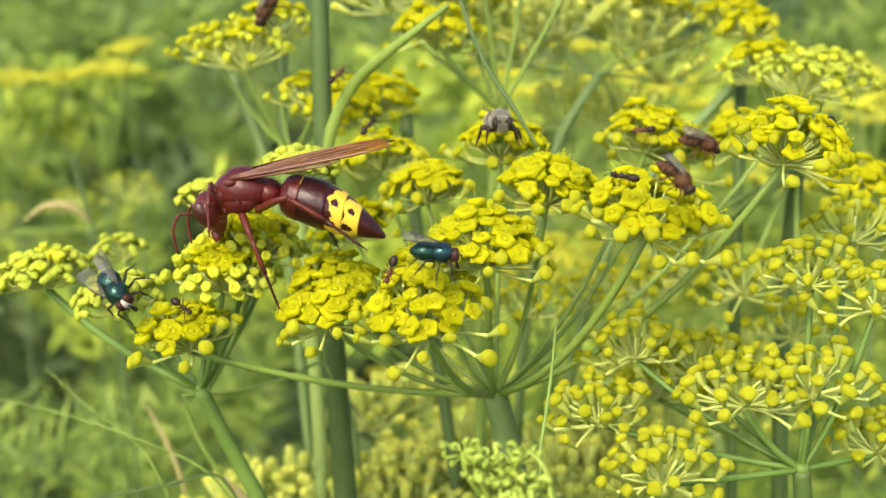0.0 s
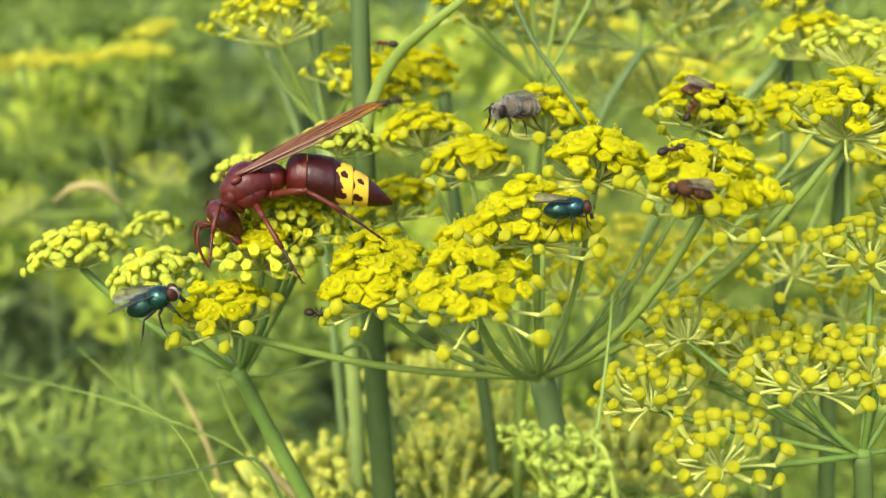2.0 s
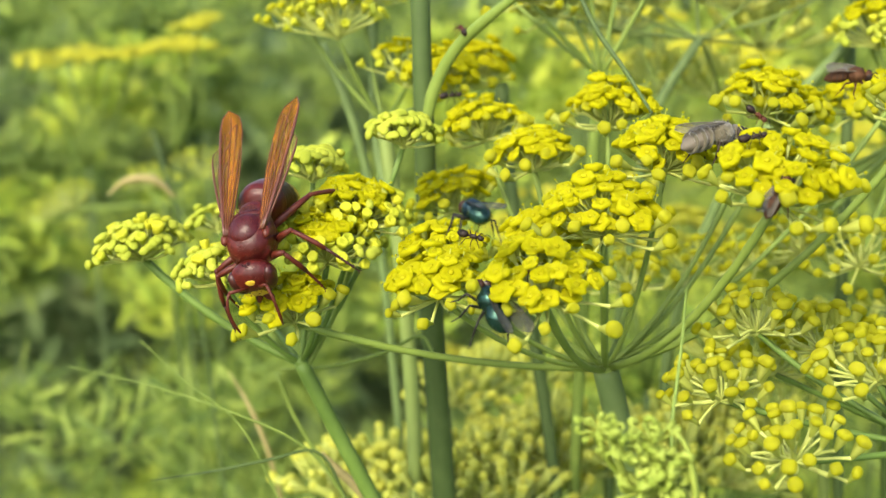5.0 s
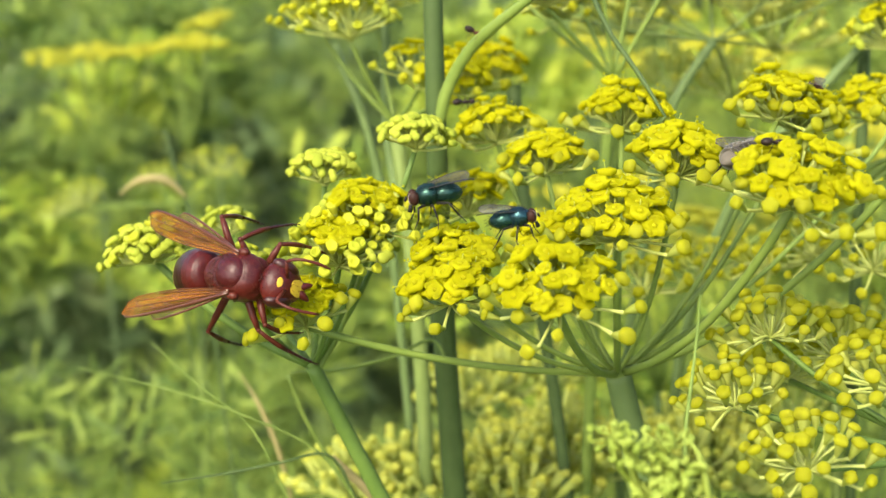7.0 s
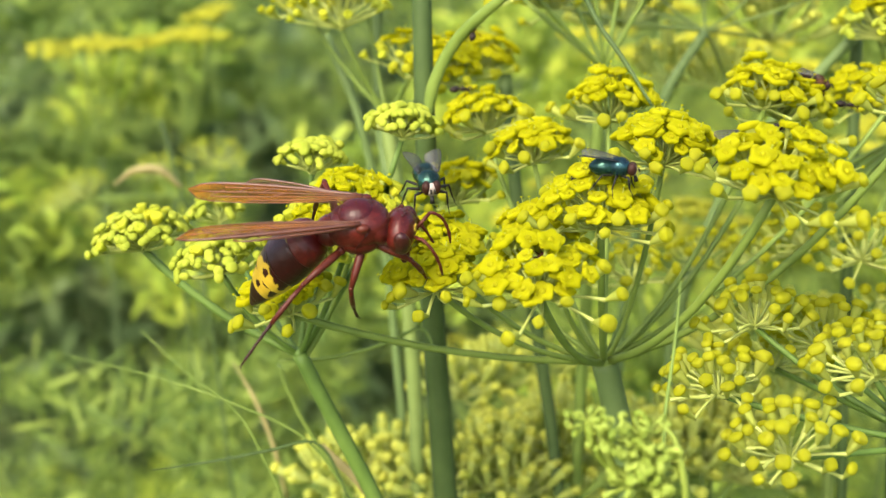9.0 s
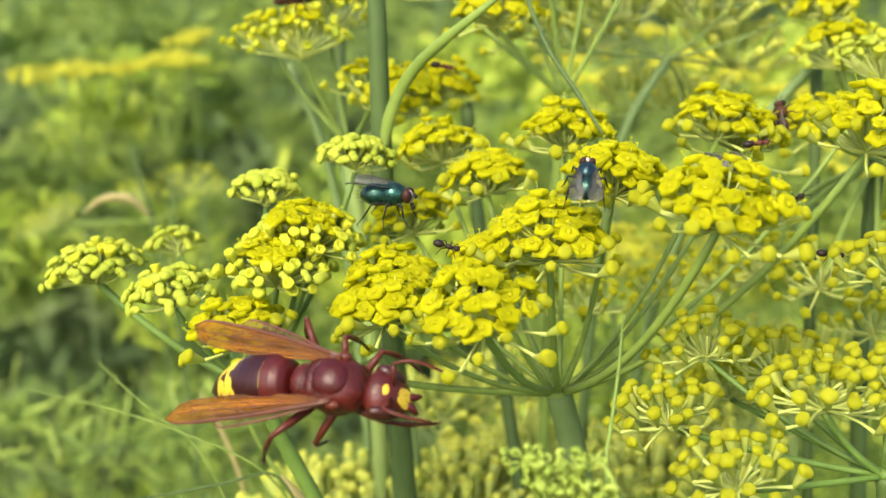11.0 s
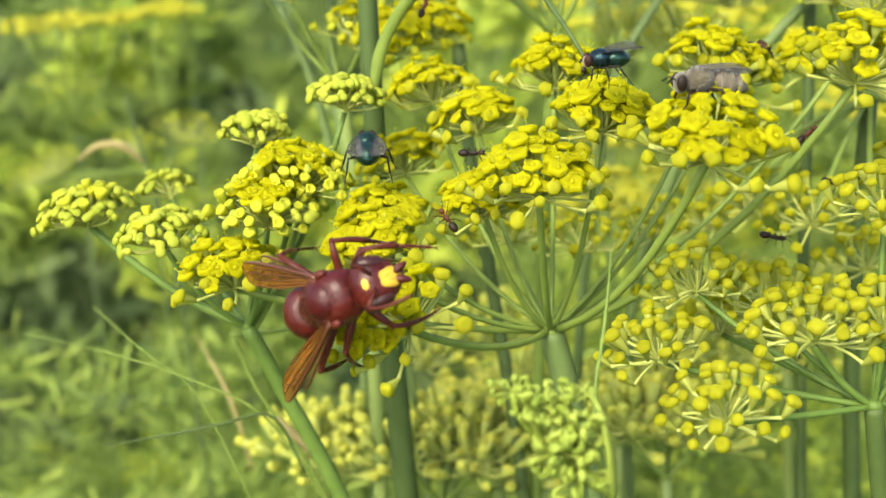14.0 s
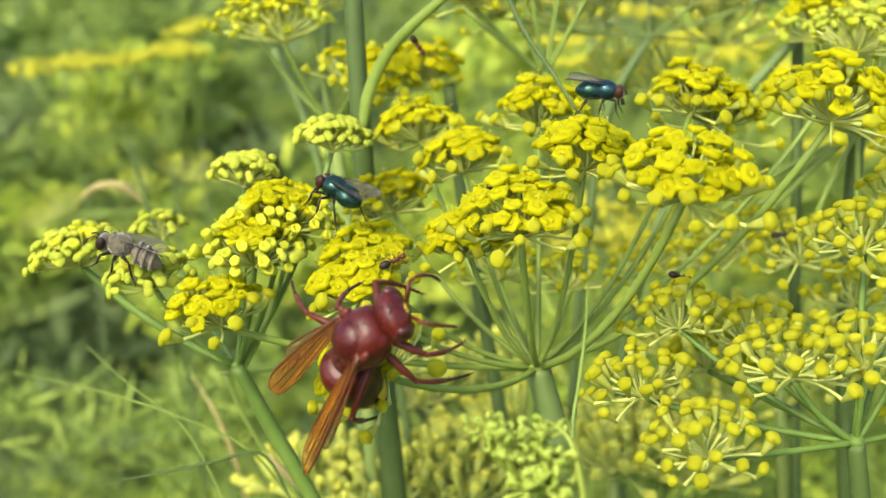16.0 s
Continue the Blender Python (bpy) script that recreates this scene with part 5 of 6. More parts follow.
def motions():
    walk(HORNET, [
        (0, pose(-0.02533, 0.15222, 1.21991, -0.3, 4.4, 174.0)),
        (0.5, pose(-0.02611, 0.15393, 1.21792, -0.4, 9.7, 176.8)),
        (1, pose(-0.02761, 0.15486, 1.21606, 0.3, 12.8, -178.7)),
        (1.5, pose(-0.02824, 0.15609, 1.21649, 1.3, 16.6, -174.9)),
        (2, pose(-0.03077, 0.15616, 1.21662, 3.7, 23.6, -169.2)),
        (2.5, pose(-0.03162, 0.15747, 1.21531, 4.3, 24.5, -164.0)),
        (3, pose(-0.03457, 0.15587, 1.21366, 5.4, 23.5, -157.6)),
        (3.5, pose(-0.03590, 0.15552, 1.21355, 7.9, 24.9, -150.9)),
        (4.3, pose(-0.03693, 0.15117, 1.21172, 14.6, 34.6, -115.3)),
        (5.1, pose(-0.03801, 0.14946, 1.21036, 20.2, 42.8, -80.0)),
        (5.8, pose(-0.03872, 0.14889, 1.20925, 30.8, 25.4, -47.2)),
        (6, pose(-0.03848, 0.14886, 1.20934, 30.9, 25.4, -47.2)),
        (6.5, pose(-0.04052, 0.14855, 1.20874, 25.9, 26.8, -48.8)),
        (7, pose(-0.04084, 0.14766, 1.20637, 60.4, 0.5, -25.0)),
        (7.5, pose(-0.03334, 0.14558, 1.20952, 45.5, -1.5, -17.1)),
        (8, pose(-0.02451, 0.14047, 1.20880, 48.1, -0.7, -2.5)),
        (8.5, pose(-0.02509, 0.14041, 1.21189, 33.7, -3.6, -0.5)),
        (9, pose(-0.02306, 0.14075, 1.21313, 25.9, -6.0, 0.4)),
        (9.2, pose(-0.02322, 0.13922, 1.21326, 25.9, -6.5, 0.0)),
        (10.3, pose(-0.02115, 0.13005, 1.20837, 46.0, -0.0, 0.3)),
        (11.3, pose(-0.01765, 0.12779, 1.20172, 51.5, 3.4, -15.5)),
        (11.5, pose(-0.01804, 0.13086, 1.20382, 61.4, -2.6, -4.2)),
        (12, pose(-0.01725, 0.13380, 1.20564, 59.0, -3.7, -3.9)),
        (12.5, pose(-0.01676, 0.13409, 1.20647, 58.5, -2.9, -4.1)),
        (13, pose(-0.01693, 0.13303, 1.20801, 58.7, -3.5, -4.0)),
        (13.2, pose(-0.01591, 0.13015, 1.19903, 76.0, -29.7, -18.6)),
        (13.5, pose(-0.01850, 0.12995, 1.20185, 77.2, -34.5, -12.6)),
        (14, pose(-0.01722, 0.12808, 1.20485, 83.2, -27.1, -32.6)),
        (14.5, pose(-0.01518, 0.12913, 1.20442, 82.4, -23.7, -26.4)),
        (15, pose(-0.01269, 0.12922, 1.20287, 80.1, -25.6, -26.4)),
        (15.5, pose(-0.01150, 0.12792, 1.20399, 83.4, -37.4, -29.4)),
        (16, pose(-0.01173, 0.12694, 1.20498, 70.6, -44.6, -28.5)),
    ])
    # head: its pitch and turn on the thorax
    walk(HORNET_HEAD, [(t, pose(0.0047, 0, -0.0008 - 0.0007 * (t < 4), 0, p, y)) for t, p, y in (
        (0, 20, 0), (1.5, 20, 5), (2.5, 6, 10), (3.5, 0, 15), (4.6, -6, 5), (5.8, -20, 0), (6.5, -32, 0), (7, -30, 0), (7.5, -10, 0), (8, 12, -5), (9, 10, -10), (11.5, -58, 0), (12.5, -62, -5), (13.0, -60, 0), (13.2, -52, 0), (13.5, -48, 0), (14.0, -46, 0), (14.5, -30, 0), (15.1, 18, 0), (16, 34, -8))])
    walk(HORNET_ABDOMEN, [(t, pose(-0.0046, 0, -0.0008, 0, p, 0)) for t, p in (
        (0, -14), (1.0, -18), (1.5, -32), (2.5, -25), (3.5, -26), (4.6, -35), (5.8, -58), (6.5, -58), (7, -30), (8, -14), (9, -32), (10.3, -24), (11.5, -18), (12.5, -20), (13.0, -22), (13.5, -38), (14.5, -45), (16, -45))])
    # where each foot stands, beside the body
    stands = {
        ("mid", 1): ((0, -4.0, 4.5, -14.6), (1, -5.6, 6.6, -12.4), (2, -1.2, 9.9, -12.4), (3.5, 6.3, 9.4, -6.9), (6.5, 1.1, 14.9, -3.7), (7, 2.6, 8.6, -7.0), (9, -4.2, 7.8, -9.2), (12.5, 1.8, 7.4, -8.8), (14, 3.6, 3.2, -10.3), (16, -2.0, 9.1, -6.4)),
        ("hind", 1): ((0, -16.0, 5.6, -7.3), (2, -12.5, 8.7, -12.5), (3.5, -15.4, 9.6, -13.0), (6.5, -6.3, 9.5, -11.2), (9, -8.4, 7.7, -8.6), (12.5, -5.1, 5.8, -11.8), (14, -9.9, 7.6, -10.3), (15.5, -11.3, 13.0, -6.8), (16, -9.6, 14.9, -3.7)),
        ("front", 1): ((0, 2.4, 8.9, -3.8), (2, 8.1, 8.3, -6.0), (3.5, 7.1, 7.2, -6.4), (6.5, 4.1, 6.3, -9.1), (8, 7.4, 5.7, -9.4), (9, 7.9, 5.1, -9.4), (12.5, 7.5, 6.3, -8.0), (14, 9.3, 1.7, -8.1), (16, 1.6, 5.0, -10.8)),
        ("mid", -1): ((0, 3.4, -11.6, -7.3), (3.5, 8.3, -6.8, -8.8), (6.5, 9.0, -5.6, -12.7), (7.5, 3.0, -9.4, -12.5), (8, -5.3, -6.1, -12.4), (9, -2.3, -0.3, -14.3), (12.5, -3.4, -3.8, -13.2), (14, -8.1, -7.4, -9.4), (16, -0.4, -4.7, -15.0)),
        ("hind", -1): ((0, -9.2, -10.7, -11.0), (3.5, -11.5, -2.3, -14.3), (6.5, -9.3, -6.6, -14.8), (7.5, -4.8, -7.0, -16.3), (8, -14.2, -8.1, -9.1), (9, -14.3, -13.1, -8.9), (12.5, -7.5, -2.4, -11.6), (14, -9.5, -5.6, -11.7), (16, -12.5, -2.6, -10.8)),
        ("front", -1): ((0, 7.4, -7.2, -6.1), (3.5, 5.3, -5.5, -9.1), (6.5, 1.1, -5.7, -11.0), (8, 10.4, -1.2, -10.5), (9, 6.5, 1.9, -11.8), (12.5, 10.4, -0.3, -9.5), (14, 3.5, -4.4, -12.2), (16, 2.5, -2.3, -12.6)),
    }
    for limb in HORNET_LEGS:
        rows = stands[limb[3], limb[4]]
        pair = {"front": 0, "mid": 1, "hind": 2}[limb[3]] + (limb[4] > 0)
        upper, lower = [], []
        for i in range(41):
            t = i * 0.4
            tip = [float(np.interp(t, [r[0] for r in rows], [r[k] for r in rows])) for k in (1, 2, 3)]
            near = min(abs(t - r[0]) for r in rows)
            tip[0] += 1.1 * min(1, near) * math.sin(t * 4.1 + math.pi * (pair % 2))
            one, two = reach(limb, tip)
            upper.append((t, one))
            lower.append((t, two))
        walk(limb[0], upper)
        walk(limb[1], lower)
        walk(limb[2], lower)
    for w, s in zip(HORNET_WINGS, (1, -1)):
        walk(w, [(t, pose(0.0008, s * 0.0024, 0.0019, -s * (38 if t < 4 else 8), p, -s * (y - (16 if s < 0 and 5.5 < t < 6.8 else 0)))) for t, p, y in (
            (0, 8, -2), (0.3, 13, -2), (0.7, 11, -2), (1.0, 3.5, -2), (1.5, 3, -2), (2.5, -2, -2), (3.5, -3, -2), (4.6, -2, 8), (5.8, -6, 10), (6.5, -8, 11), (7, -14, 13), (7.5, -6, 6), (8, 4, 8), (9, 6, 6), (10.3, -4, 8), (11.5, -18, 10), (12.5, -20, 10), (13.2, -10, 14), (13.5, -20, 14), (14.0, -20, 18), (14.5, -10, 15), (15.2, -12, 14), (16, -12, 10))])
    # the branch that bows under the hornet's weight
    plant, hub, spoke, head = BENT_BRANCH
    h = (hub - Vector(plant["base"])) * MM
    rest = head.matrix_basis.copy()
    bow = [(t, Matrix.Translation(h) @ Matrix.Rotation(radians(a), 4, "Y") @ Matrix.Translation(-h)) for t, a in ((0, 0), (10.5, 0), (11.5, -4), (13.0, -7), (13.3, -28), (14.5, -33), (16, -36))]
    walk(spoke, bow)
    walk(head, [(t, m @ rest) for t, m in bow])
    walk(FLY_A, [
        (0, pose(-0.04166, 0.14908, 1.20734, 55.8, 28.6, -45.5)),
        (0.5, pose(-0.04267, 0.15053, 1.20483, 55.6, 28.5, -45.3)),
        (1, pose(-0.04525, 0.15320, 1.20264, 55.4, 28.6, -44.8)),
        (1.5, pose(-0.04449, 0.15428, 1.20217, 55.3, 28.5, -45.1)),
        (2, pose(-0.04138, 0.14750, 1.20391, 15.9, -22.2, 1.1)),
        (2.5, pose(-0.04105, 0.14838, 1.20095, 17.0, -14.5, -1.1)),
        (3, pose(-0.04086, 0.14733, 1.19798, 21.7, -53.9, 3.0)),
        (3.2, pose(-0.04364, 0.15459, 1.19110, 28.1, 34.0, -70.9)),
        (3.5, pose(-0.04857, 0.14859, 1.17017, 28.7, 41.9, -72.1)),
        (4.5, pose(-0.02086, 0.13984, 1.17078, -3.7, -12.7, 6.0)),
        (5.2, pose(-0.00682, 0.13689, 1.21619, 5.2, -43.8, 167.8)),
        (5.5, pose(-0.01412, 0.14832, 1.21783, 3.8, 4.8, -176.0)),
        (5.8, pose(-0.01621, 0.15562, 1.21479, -1.0, 4.5, -170.1)),
        (6.5, pose(-0.01761, 0.15556, 1.21501, -1.0, 4.4, -170.0)),
        (7, pose(-0.01740, 0.15635, 1.21460, -0.9, 7.6, -168.9)),
        (7.5, pose(-0.01744, 0.15622, 1.21501, -0.8, 8.4, -168.4)),
        (8, pose(-0.01748, 0.15498, 1.21492, -0.4, 7.0, -163.2)),
        (8.5, pose(-0.01730, 0.15529, 1.21539, -4.0, 4.3, -151.1)),
        (9, pose(-0.01596, 0.15624, 1.21498, 1.6, 14.9, -75.0)),
        (9.2, pose(-0.01624, 0.15461, 1.21500, 2.0, 14.7, -75.3)),
        (10.2, pose(-0.01560, 0.15636, 1.21690, 1.3, 8.2, -20.1)),
        (11.3, pose(-0.01426, 0.15783, 1.21720, 2.0, 0.3, -11.1)),
        (11.5, pose(-0.01441, 0.15891, 1.21526, 1.8, 0.4, -10.9)),
        (12, pose(-0.01424, 0.16148, 1.21459, 0.7, 0.9, -8.5)),
        (12.5, pose(-0.01543, 0.16126, 1.21390, 1.8, 0.6, -8.3)),
        (13, pose(-0.01573, 0.15996, 1.21454, 11.8, -15.5, -11.2)),
        (13.5, pose(-0.01490, 0.15931, 1.21459, 5.0, -22.0, 36.0)),
        (14, pose(-0.01592, 0.15649, 1.21560, 0.0, -16.0, 96.0)),
        (14.5, pose(-0.01581, 0.15725, 1.21524, 0.0, -12.0, 163.0)),
        (15, pose(-0.01590, 0.15740, 1.21527, 0.0, -10.4, 163.0)),
        (15.5, pose(-0.01614, 0.15559, 1.21572, 0.0, -20.0, 143.0)),
        (16, pose(-0.01745, 0.15431, 1.21563, 0.0, -22.0, 150.0)),
    ])
    walk(FLY_B, [
        (0, pose(-0.00057, 0.13378, 1.21625, 2.4, 9.6, 3.5)),
        (0.5, pose(0.00290, 0.13866, 1.21806, 2.5, 7.0, 4.4)),
        (1, pose(0.00531, 0.14144, 1.21787, 2.4, 7.2, 5.0)),
        (1.5, pose(0.00881, 0.14219, 1.21677, 2.3, -3.8, -4.2)),
        (2, pose(0.00916, 0.14428, 1.21621, 2.0, -4.0, -3.9)),
        (2.5, pose(0.00985, 0.14591, 1.21606, -6.9, -24.7, 110.4)),
        (3, pose(0.01007, 0.14579, 1.21737, -7.2, -24.3, 111.5)),
        (3.5, pose(0.00932, 0.14611, 1.21872, -9.0, -27.6, 117.3)),
        (4.6, pose(-0.00357, 0.12807, 1.22089, 15.0, -6.3, -179.2)),
        (5.5, pose(-0.01521, 0.14132, 1.21128, 0.9, -15.4, 7.0)),
        (5.8, pose(-0.01561, 0.14114, 1.21095, 11.1, -21.8, 3.0)),
        (6, pose(-0.01564, 0.14117, 1.21126, 11.1, -21.8, 3.1)),
        (6.5, pose(-0.01336, 0.14146, 1.21189, 11.1, -21.8, 3.2)),
        (7, pose(-0.00692, 0.14443, 1.21448, 2.1, -8.0, -3.6)),
        (7.5, pose(-0.00271, 0.14474, 1.21533, 2.6, -20.8, -9.9)),
        (8, pose(0.00042, 0.14552, 1.21836, 1.9, -6.2, -1.0)),
        (8.5, pose(0.00408, 0.14602, 1.21887, 1.4, 4.8, -4.0)),
        (9, pose(0.00688, 0.14714, 1.21843, 1.1, 4.2, -9.4)),
        (9.2, pose(0.00659, 0.14554, 1.21927, 1.1, 3.7, -9.8)),
        (10.2, pose(0.00928, 0.14740, 1.22084, 11.5, -46.7, 59.9)),
        (11.3, pose(0.01025, 0.14896, 1.22125, 5.8, -43.1, 83.8)),
        (11.5, pose(0.01114, 0.15042, 1.22013, 5.9, -43.0, 83.9)),
        (12, pose(0.00961, 0.15368, 1.22229, 1.8, -42.3, 92.0)),
        (12.5, pose(0.01034, 0.15372, 1.22200, -4.8, -41.8, 104.6)),
        (13, pose(0.01044, 0.15304, 1.22480, 2.0, -40.0, 62.0)),
        (13.3, pose(0.01245, 0.15246, 1.22580, 4.0, -20.0, 126.0)),
        (13.6, pose(0.01479, 0.15227, 1.22623, -2.9, 2.9, -170.1)),
        (14, pose(0.01318, 0.15008, 1.22691, -2.7, 2.3, -170.1)),
        (14.5, pose(0.01320, 0.15094, 1.22661, -3.3, -2.0, -170.9)),
        (15, pose(0.01367, 0.15113, 1.22761, -4.2, 10.8, -154.8)),
        (15.5, pose(0.01506, 0.14952, 1.22833, 4.2, -1.4, -7.6)),
        (16, pose(0.01555, 0.14850, 1.22808, 3.8, 5.5, -9.3)),
    ])
    walk(GREY_BEE, [
        (0, pose(0.00771, 0.16528, 1.22682, 0.3, -2.7, -84.4)),
        (1, pose(0.00497, 0.16928, 1.22588, -0.8, -3.0, -100.2)),
        (1.5, pose(0.00412, 0.17010, 1.22526, -2.1, 2.2, -142.8)),
        (2, pose(0.00312, 0.17011, 1.22445, -1.6, 2.4, -137.1)),
        (2.5, pose(0.00063, 0.17132, 1.22280, -1.3, -0.8, -115.1)),
        (3, pose(-0.00013, 0.17053, 1.22195, -0.1, -3.7, -88.3)),
        (3.5, pose(0.00014, 0.17031, 1.22136, 0.1, 1.7, -77.2)),
        (4.6, pose(0.01413, 0.15509, 1.22215, -3.7, -10.1, 5.3)),
        (5.8, pose(0.02371, 0.15214, 1.22166, 1.7, 22.2, 48.6)),
        (7, pose(0.02160, 0.15283, 1.22065, 1.7, 4.3, 43.8)),
        (9, pose(0.02341, 0.15307, 1.22004, 1.5, 4.4, 44.1)),
        (11.5, pose(0.02845, 0.15617, 1.22071, -1.2, -3.2, -86.6)),
        (12.5, pose(0.02623, 0.15878, 1.22015, 1.2, 11.7, 19.6)),
        (13, pose(0.02204, 0.15118, 1.22305, 0.5, 1.7, -14.3)),
        (13.2, pose(0.02048, 0.14891, 1.22411, -0.6, -8.5, -62.6)),
        (13.3, pose(0.02306, 0.15072, 1.23050, -0.1, -16.7, -33.9)),
        (13.4, pose(0.02899, 0.15271, 1.23679, -0.9, -22.7, -86.8)),
        (13.5, pose(0.03040, 0.15193, 1.23446, -0.6, -15.2, -147.7)),
        (13.6, pose(0.02764, 0.14779, 1.22639, -0.3, -0.6, -168.2)),
        (13.8, pose(0.02410, 0.14586, 1.22437, -0.3, -0.9, -168.2)),
        (14, pose(0.02389, 0.14489, 1.22499, -0.2, -1.2, -168.2)),
        (14.2, pose(0.01763, 0.16009, 1.24086, 5.2, -7.0, -178.6)),
        (14.6, pose(-0.01413, 0.15749, 1.24474, 4.6, 4.0, -175.2)),
        (14.8, pose(-0.02685, 0.16198, 1.23047, 4.4, 4.0, -175.4)),
        (15, pose(-0.03130, 0.15709, 1.21744, -6.6, -13.8, -174.5)),
        (15.3, pose(-0.03525, 0.15350, 1.20955, -7.1, -16.4, -175.0)),
        (15.5, pose(-0.03889, 0.15365, 1.20997, -7.5, -8.4, -172.6)),
        (16, pose(-0.04566, 0.15366, 1.20883, -11.6, -21.3, -175.4)),
    ])
    walk(BROWN_A, [
        (0, pose(0.02600, 0.13086, 1.22520, -3.3, 42.0, -31.2)),
        (1, pose(0.02341, 0.13462, 1.22228, -14.8, 26.6, -153.2)),
        (1.5, pose(0.02323, 0.13527, 1.22132, -22.4, 1.0, -173.1)),
        (2, pose(0.02092, 0.13521, 1.22035, -22.4, -7.1, -175.1)),
        (2.5, pose(0.02194, 0.13559, 1.21937, -21.3, 15.4, -160.6)),
        (3, pose(0.02111, 0.13375, 1.21757, -20.9, 15.6, -159.6)),
        (3.5, pose(0.02156, 0.13365, 1.21701, -22.1, 10.7, -175.0)),
        (5, pose(0.02335, 0.13686, 1.21852, 28.5, -54.3, 24.5)),
        (6, pose(0.03256, 0.17705, 1.22411, -27.3, 35.9, 165.6)),
        (7, pose(0.03314, 0.17852, 1.22510, -20.0, -1.9, 161.4)),
        (9, pose(0.03706, 0.17859, 1.22413, 16.1, 18.2, 4.2)),
        (11.5, pose(0.03899, 0.18108, 1.22374, -67.6, -61.0, 116.9)),
        (12.5, pose(0.03761, 0.18406, 1.22385, 3.4, -4.2, -75.5)),
        (14.5, pose(0.03741, 0.17982, 1.22367, 2.8, -4.4, -75.5)),
        (15, pose(0.03549, 0.17979, 1.22512, 18.5, -6.9, -28.0)),
        (16, pose(0.03142, 0.17706, 1.22604, 21.0, 4.4, -9.0)),
    ])
    walk(BROWN_B, [
        (0, pose(-0.02787, 0.19327, 1.23990, 20.4, 51.0, -121.8)),
        (1.5, pose(-0.02961, 0.19822, 1.24001, 22.2, -2.5, -10.3)),
        (2, pose(-0.02987, 0.19845, 1.23996, 21.9, -2.7, -10.1)),
        (3, pose(-0.02916, 0.19920, 1.23941, 21.6, -2.8, -9.2)),
        (16, pose(-0.03617, 0.19705, 1.24055, 21.3, -1.0, -7.5)),
    ])
    walk(BROWN_C, [
        (0, pose(0.03713, 0.17034, 1.22290, 24.2, 18.6, 6.9)),
        (1.5, pose(0.03176, 0.17273, 1.22608, 23.9, 19.0, 7.5)),
        (2.5, pose(0.03034, 0.17460, 1.22565, 23.5, 19.2, 7.5)),
        (3.5, pose(0.03102, 0.17469, 1.22580, 20.8, 1.3, -15.5)),
        (6, pose(0.04806, 0.17638, 1.22648, 20.7, 1.6, -14.9)),
        (16, pose(0.05559, 0.17592, 1.22335, 20.3, 2.9, -14.1)),
    ])
    walk(ANTS[0], [
        (0, pose(-0.00611, 0.13516, 1.21349, 3.7, 58.3, -126.1)),
        (0.5, pose(-0.00360, 0.13761, 1.21403, 30.5, -2.7, -10.7)),
        (1.5, pose(-0.00230, 0.13999, 1.21279, 29.9, 0.3, -12.3)),
        (2.5, pose(-0.00217, 0.14133, 1.21116, 29.7, 0.3, -10.9)),
        (3.5, pose(-0.00000, 0.14078, 1.21172, -7.1, -56.1, 102.4)),
        (6, pose(-0.00629, 0.13945, 1.20703, 31.7, -18.1, -3.9)),
        (7, pose(-0.00640, 0.14042, 1.20723, 31.9, -19.9, -4.3)),
        (9, pose(-0.00196, 0.14097, 1.20931, 32.8, -44.2, 36.9)),
        (11.5, pose(-0.00145, 0.14388, 1.21002, 34.6, -31.5, 31.0)),
        (12.5, pose(-0.00117, 0.14657, 1.21032, -62.3, 76.4, -163.2)),
        (14.5, pose(-0.00717, 0.14254, 1.20931, -13.0, -59.7, 115.3)),
        (16, pose(-0.00889, 0.13995, 1.21020, 36.3, -19.6, 23.5)),
    ])
    walk(ANTS[1], [
        (0, pose(-0.03324, 0.14952, 1.20496, 34.8, 27.0, -25.9)),
        (1.5, pose(-0.03066, 0.15284, 1.19987, 34.3, 27.2, -25.5)),
        (2.5, pose(-0.01389, 0.14919, 1.20240, 41.6, -23.1, -4.5)),
        (3.5, pose(-0.01852, 0.14653, 1.20475, 33.7, 26.8, -24.4)),
        (7, pose(0.00204, 0.15353, 1.21563, 30.7, -12.9, -5.1)),
        (9, pose(0.00205, 0.15331, 1.21547, 30.5, -13.0, -4.7)),
        (11.5, pose(0.00464, 0.15624, 1.21624, 29.9, -1.6, -7.6)),
        (12.5, pose(0.00457, 0.15873, 1.21521, 29.4, -7.5, -6.0)),
        (14.5, pose(0.00556, 0.15465, 1.21587, 30.5, -17.3, -2.9)),
        (16, pose(0.00506, 0.15200, 1.21673, 30.7, -11.7, -4.6)),
    ])
    walk(ANTS[2], [
        (0, pose(-0.01066, 0.17711, 1.22466, 13.4, -45.5, 32.9)),
        (1.5, pose(-0.01306, 0.18184, 1.22358, 27.3, -14.1, 17.2)),
        (3.5, pose(-0.01405, 0.18281, 1.22349, 27.5, -7.6, 15.8)),
        (7, pose(-0.01386, 0.18355, 1.22240, 28.1, -1.8, 15.3)),
        (9, pose(-0.01251, 0.18349, 1.22262, 27.9, -1.7, 15.6)),
        (11.5, pose(-0.00609, 0.14589, 1.21092, 28.8, 15.5, -13.4)),
        (12.5, pose(-0.00606, 0.15731, 1.21258, 29.1, -4.8, -6.8)),
        (14.5, pose(-0.00071, 0.15402, 1.21510, 27.9, 3.8, -9.1)),
        (16, pose(0.00178, 0.15153, 1.21583, -29.7, 0.6, -164.2)),
    ])
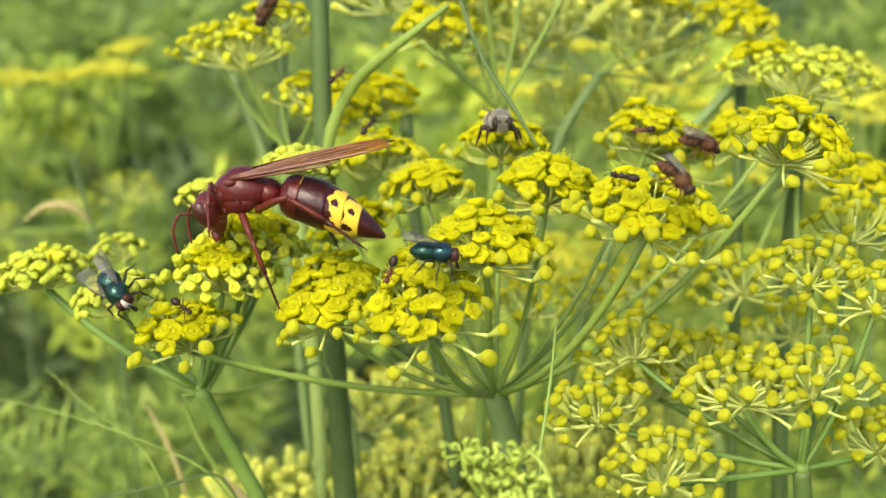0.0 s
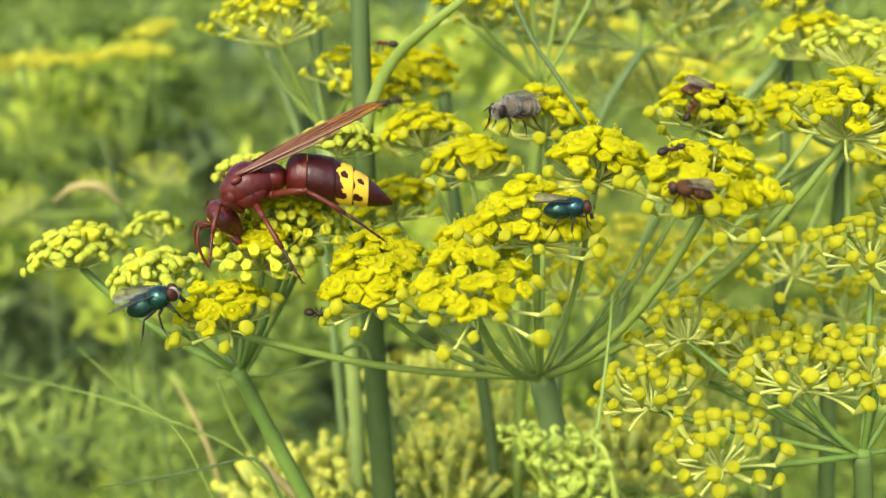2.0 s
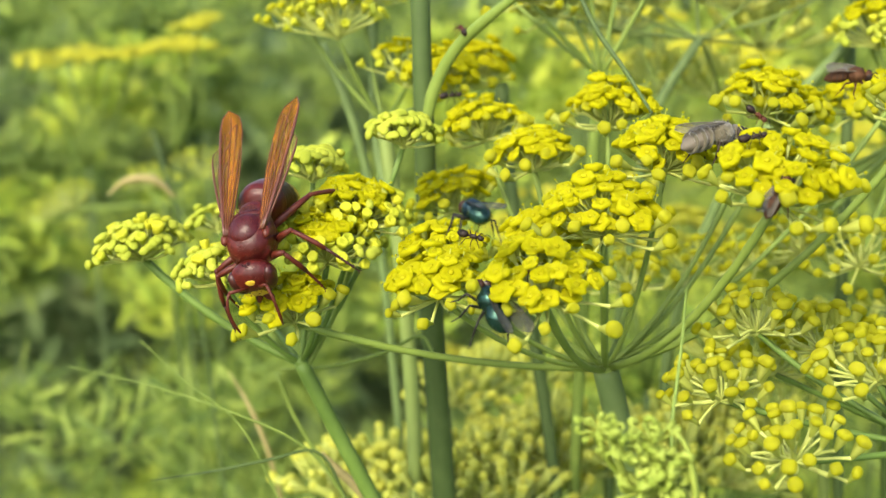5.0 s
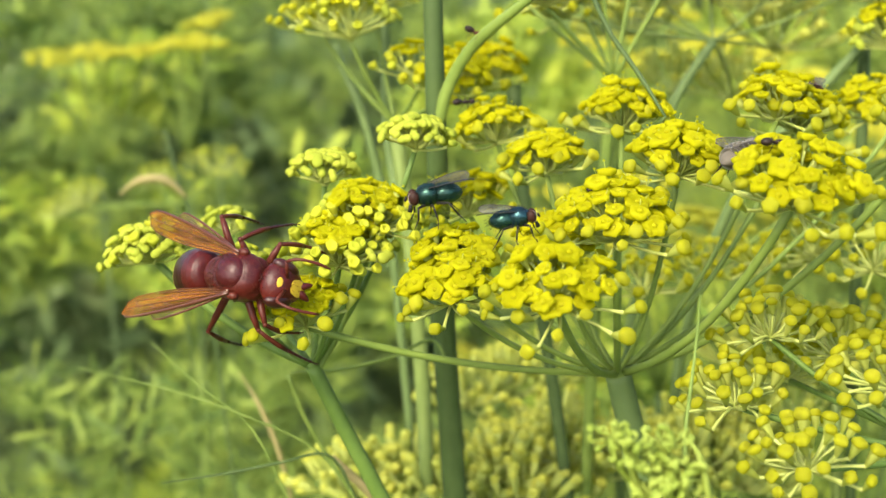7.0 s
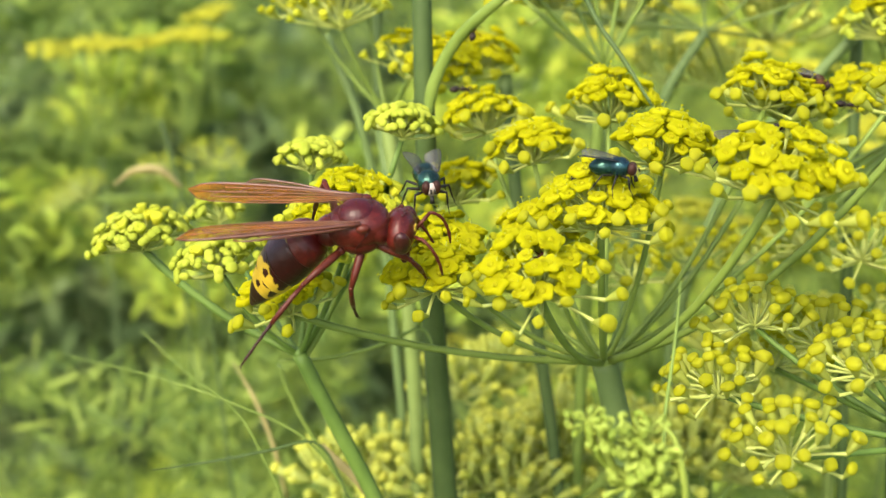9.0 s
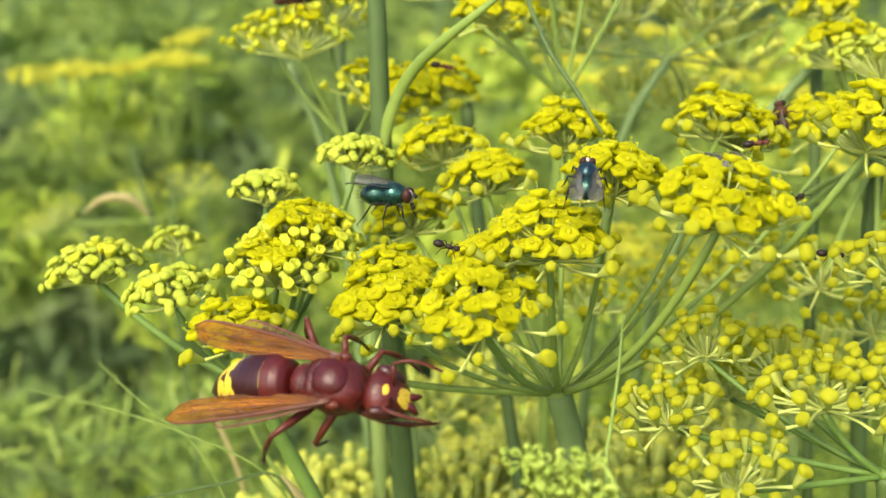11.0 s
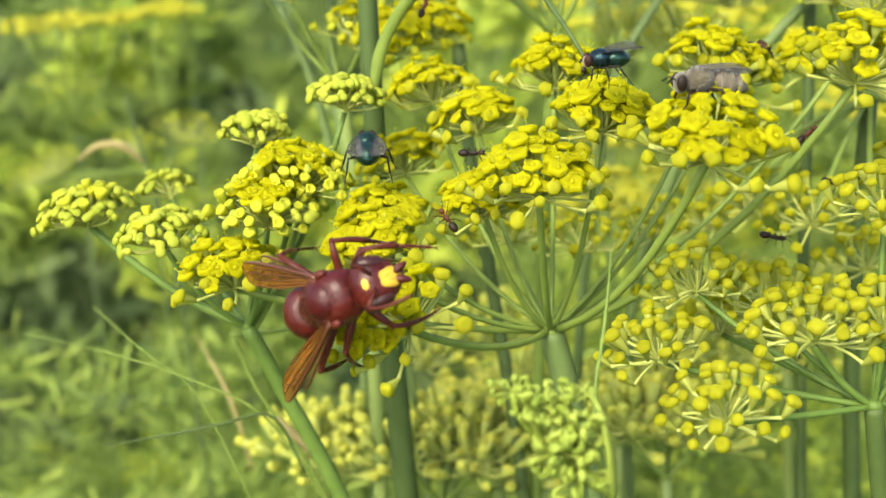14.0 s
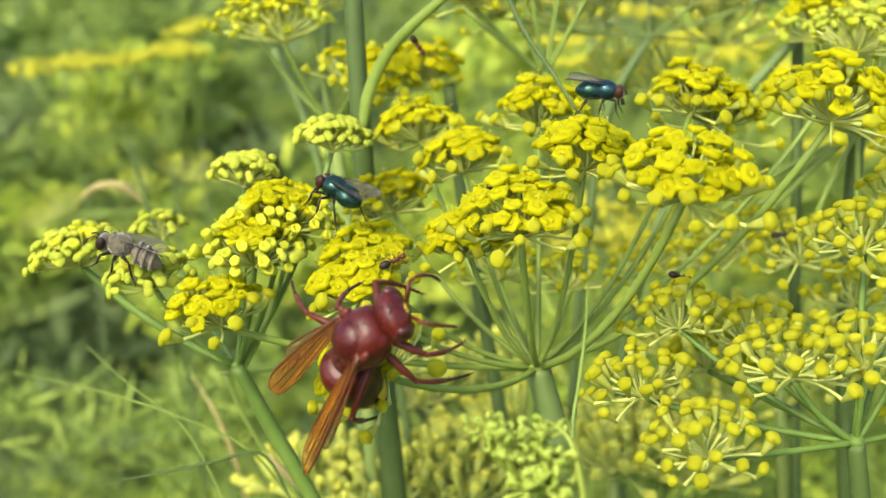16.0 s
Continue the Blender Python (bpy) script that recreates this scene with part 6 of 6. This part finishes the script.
    walk(ANTS[3], [
        (0, pose(0.02803, 0.17092, 1.22467, -18.1, 6.9, 175.8)),
        (1.5, pose(0.02896, 0.17641, 1.22445, -27.0, -65.8, 58.0)),
        (3.5, pose(0.02428, 0.15462, 1.22140, 17.1, -15.8, 12.9)),
        (7, pose(0.03185, 0.18229, 1.22397, 2.4, 70.4, -22.7)),
        (9, pose(0.03281, 0.18193, 1.22209, -27.6, -64.7, 61.2)),
        (11.5, pose(0.03289, 0.16169, 1.22234, 17.0, -1.6, -7.6)),
        (12.5, pose(0.04087, 0.18549, 1.22080, -39.9, -66.8, 74.8)),
        (14.5, pose(0.03961, 0.15651, 1.21470, 17.1, -20.9, 4.1)),
        (16, pose(0.03669, 0.17874, 1.22322, 16.7, 5.9, -3.6)),
    ])
    walk(ANTS[4], [
        (0, pose(0.04847, 0.14904, 1.22784, 15.8, 60.2, -13.6)),
        (1.5, pose(0.05011, 0.15463, 1.22703, 14.9, 60.4, -13.7)),
        (2.5, pose(0.05029, 0.15633, 1.22577, 14.1, 60.5, -14.2)),
        (9, pose(0.04235, 0.18002, 1.22064, 16.4, 4.7, -3.7)),
        (11.5, pose(0.03661, 0.15805, 1.21537, 18.8, -21.2, 3.5)),
        (12.5, pose(0.04086, 0.16138, 1.21654, 17.0, -16.6, 2.5)),
        (14.5, pose(0.05001, 0.18452, 1.20099, 15.8, 20.7, -8.5)),
        (16, pose(0.04567, 0.18666, 1.20016, 17.0, -5.0, -0.6)),
    ])
    walk(ANTS[5], [
        (0, pose(0.02025, 0.13587, 1.22464, -17.9, -9.5, 171.7)),
        (1.5, pose(0.02040, 0.14102, 1.22374, 17.8, -14.3, 10.3)),
        (3.5, pose(0.02126, 0.14266, 1.22359, 17.1, -14.3, 11.9)),
        (9, pose(0.02653, 0.14649, 1.22306, 16.4, 4.7, -3.7)),
        (11.5, pose(0.04212, 0.15623, 1.20703, 17.2, 5.3, -3.6)),
        (16, pose(0.02687, 0.15981, 1.20158, 13.9, 16.5, -6.6)),
    ])
    walk(ANTS[6], [
        (0, pose(-0.01571, 0.18288, 1.23131, 9.2, -38.7, 27.4)),
        (1.5, pose(-0.01548, 0.18793, 1.23135, -21.9, -3.0, 168.3)),
        (3.5, pose(-0.01327, 0.18523, 1.23243, -21.1, -8.1, 168.2)),
        (7, pose(-0.01215, 0.18319, 1.23222, 21.7, 28.8, 6.5)),
        (9, pose(-0.01080, 0.18292, 1.23148, -28.6, -59.4, 67.3)),
        (11.5, pose(-0.00870, 0.18790, 1.22981, 23.5, 19.9, 10.1)),
        (12.5, pose(-0.00933, 0.18895, 1.22947, 23.3, -1.4, 15.7)),
        (14.5, pose(-0.01011, 0.18492, 1.23032, -27.8, -58.4, 66.6)),
        (16, pose(-0.00862, 0.18171, 1.23045, 27.7, 55.9, 2.1)),
    ])


motions()
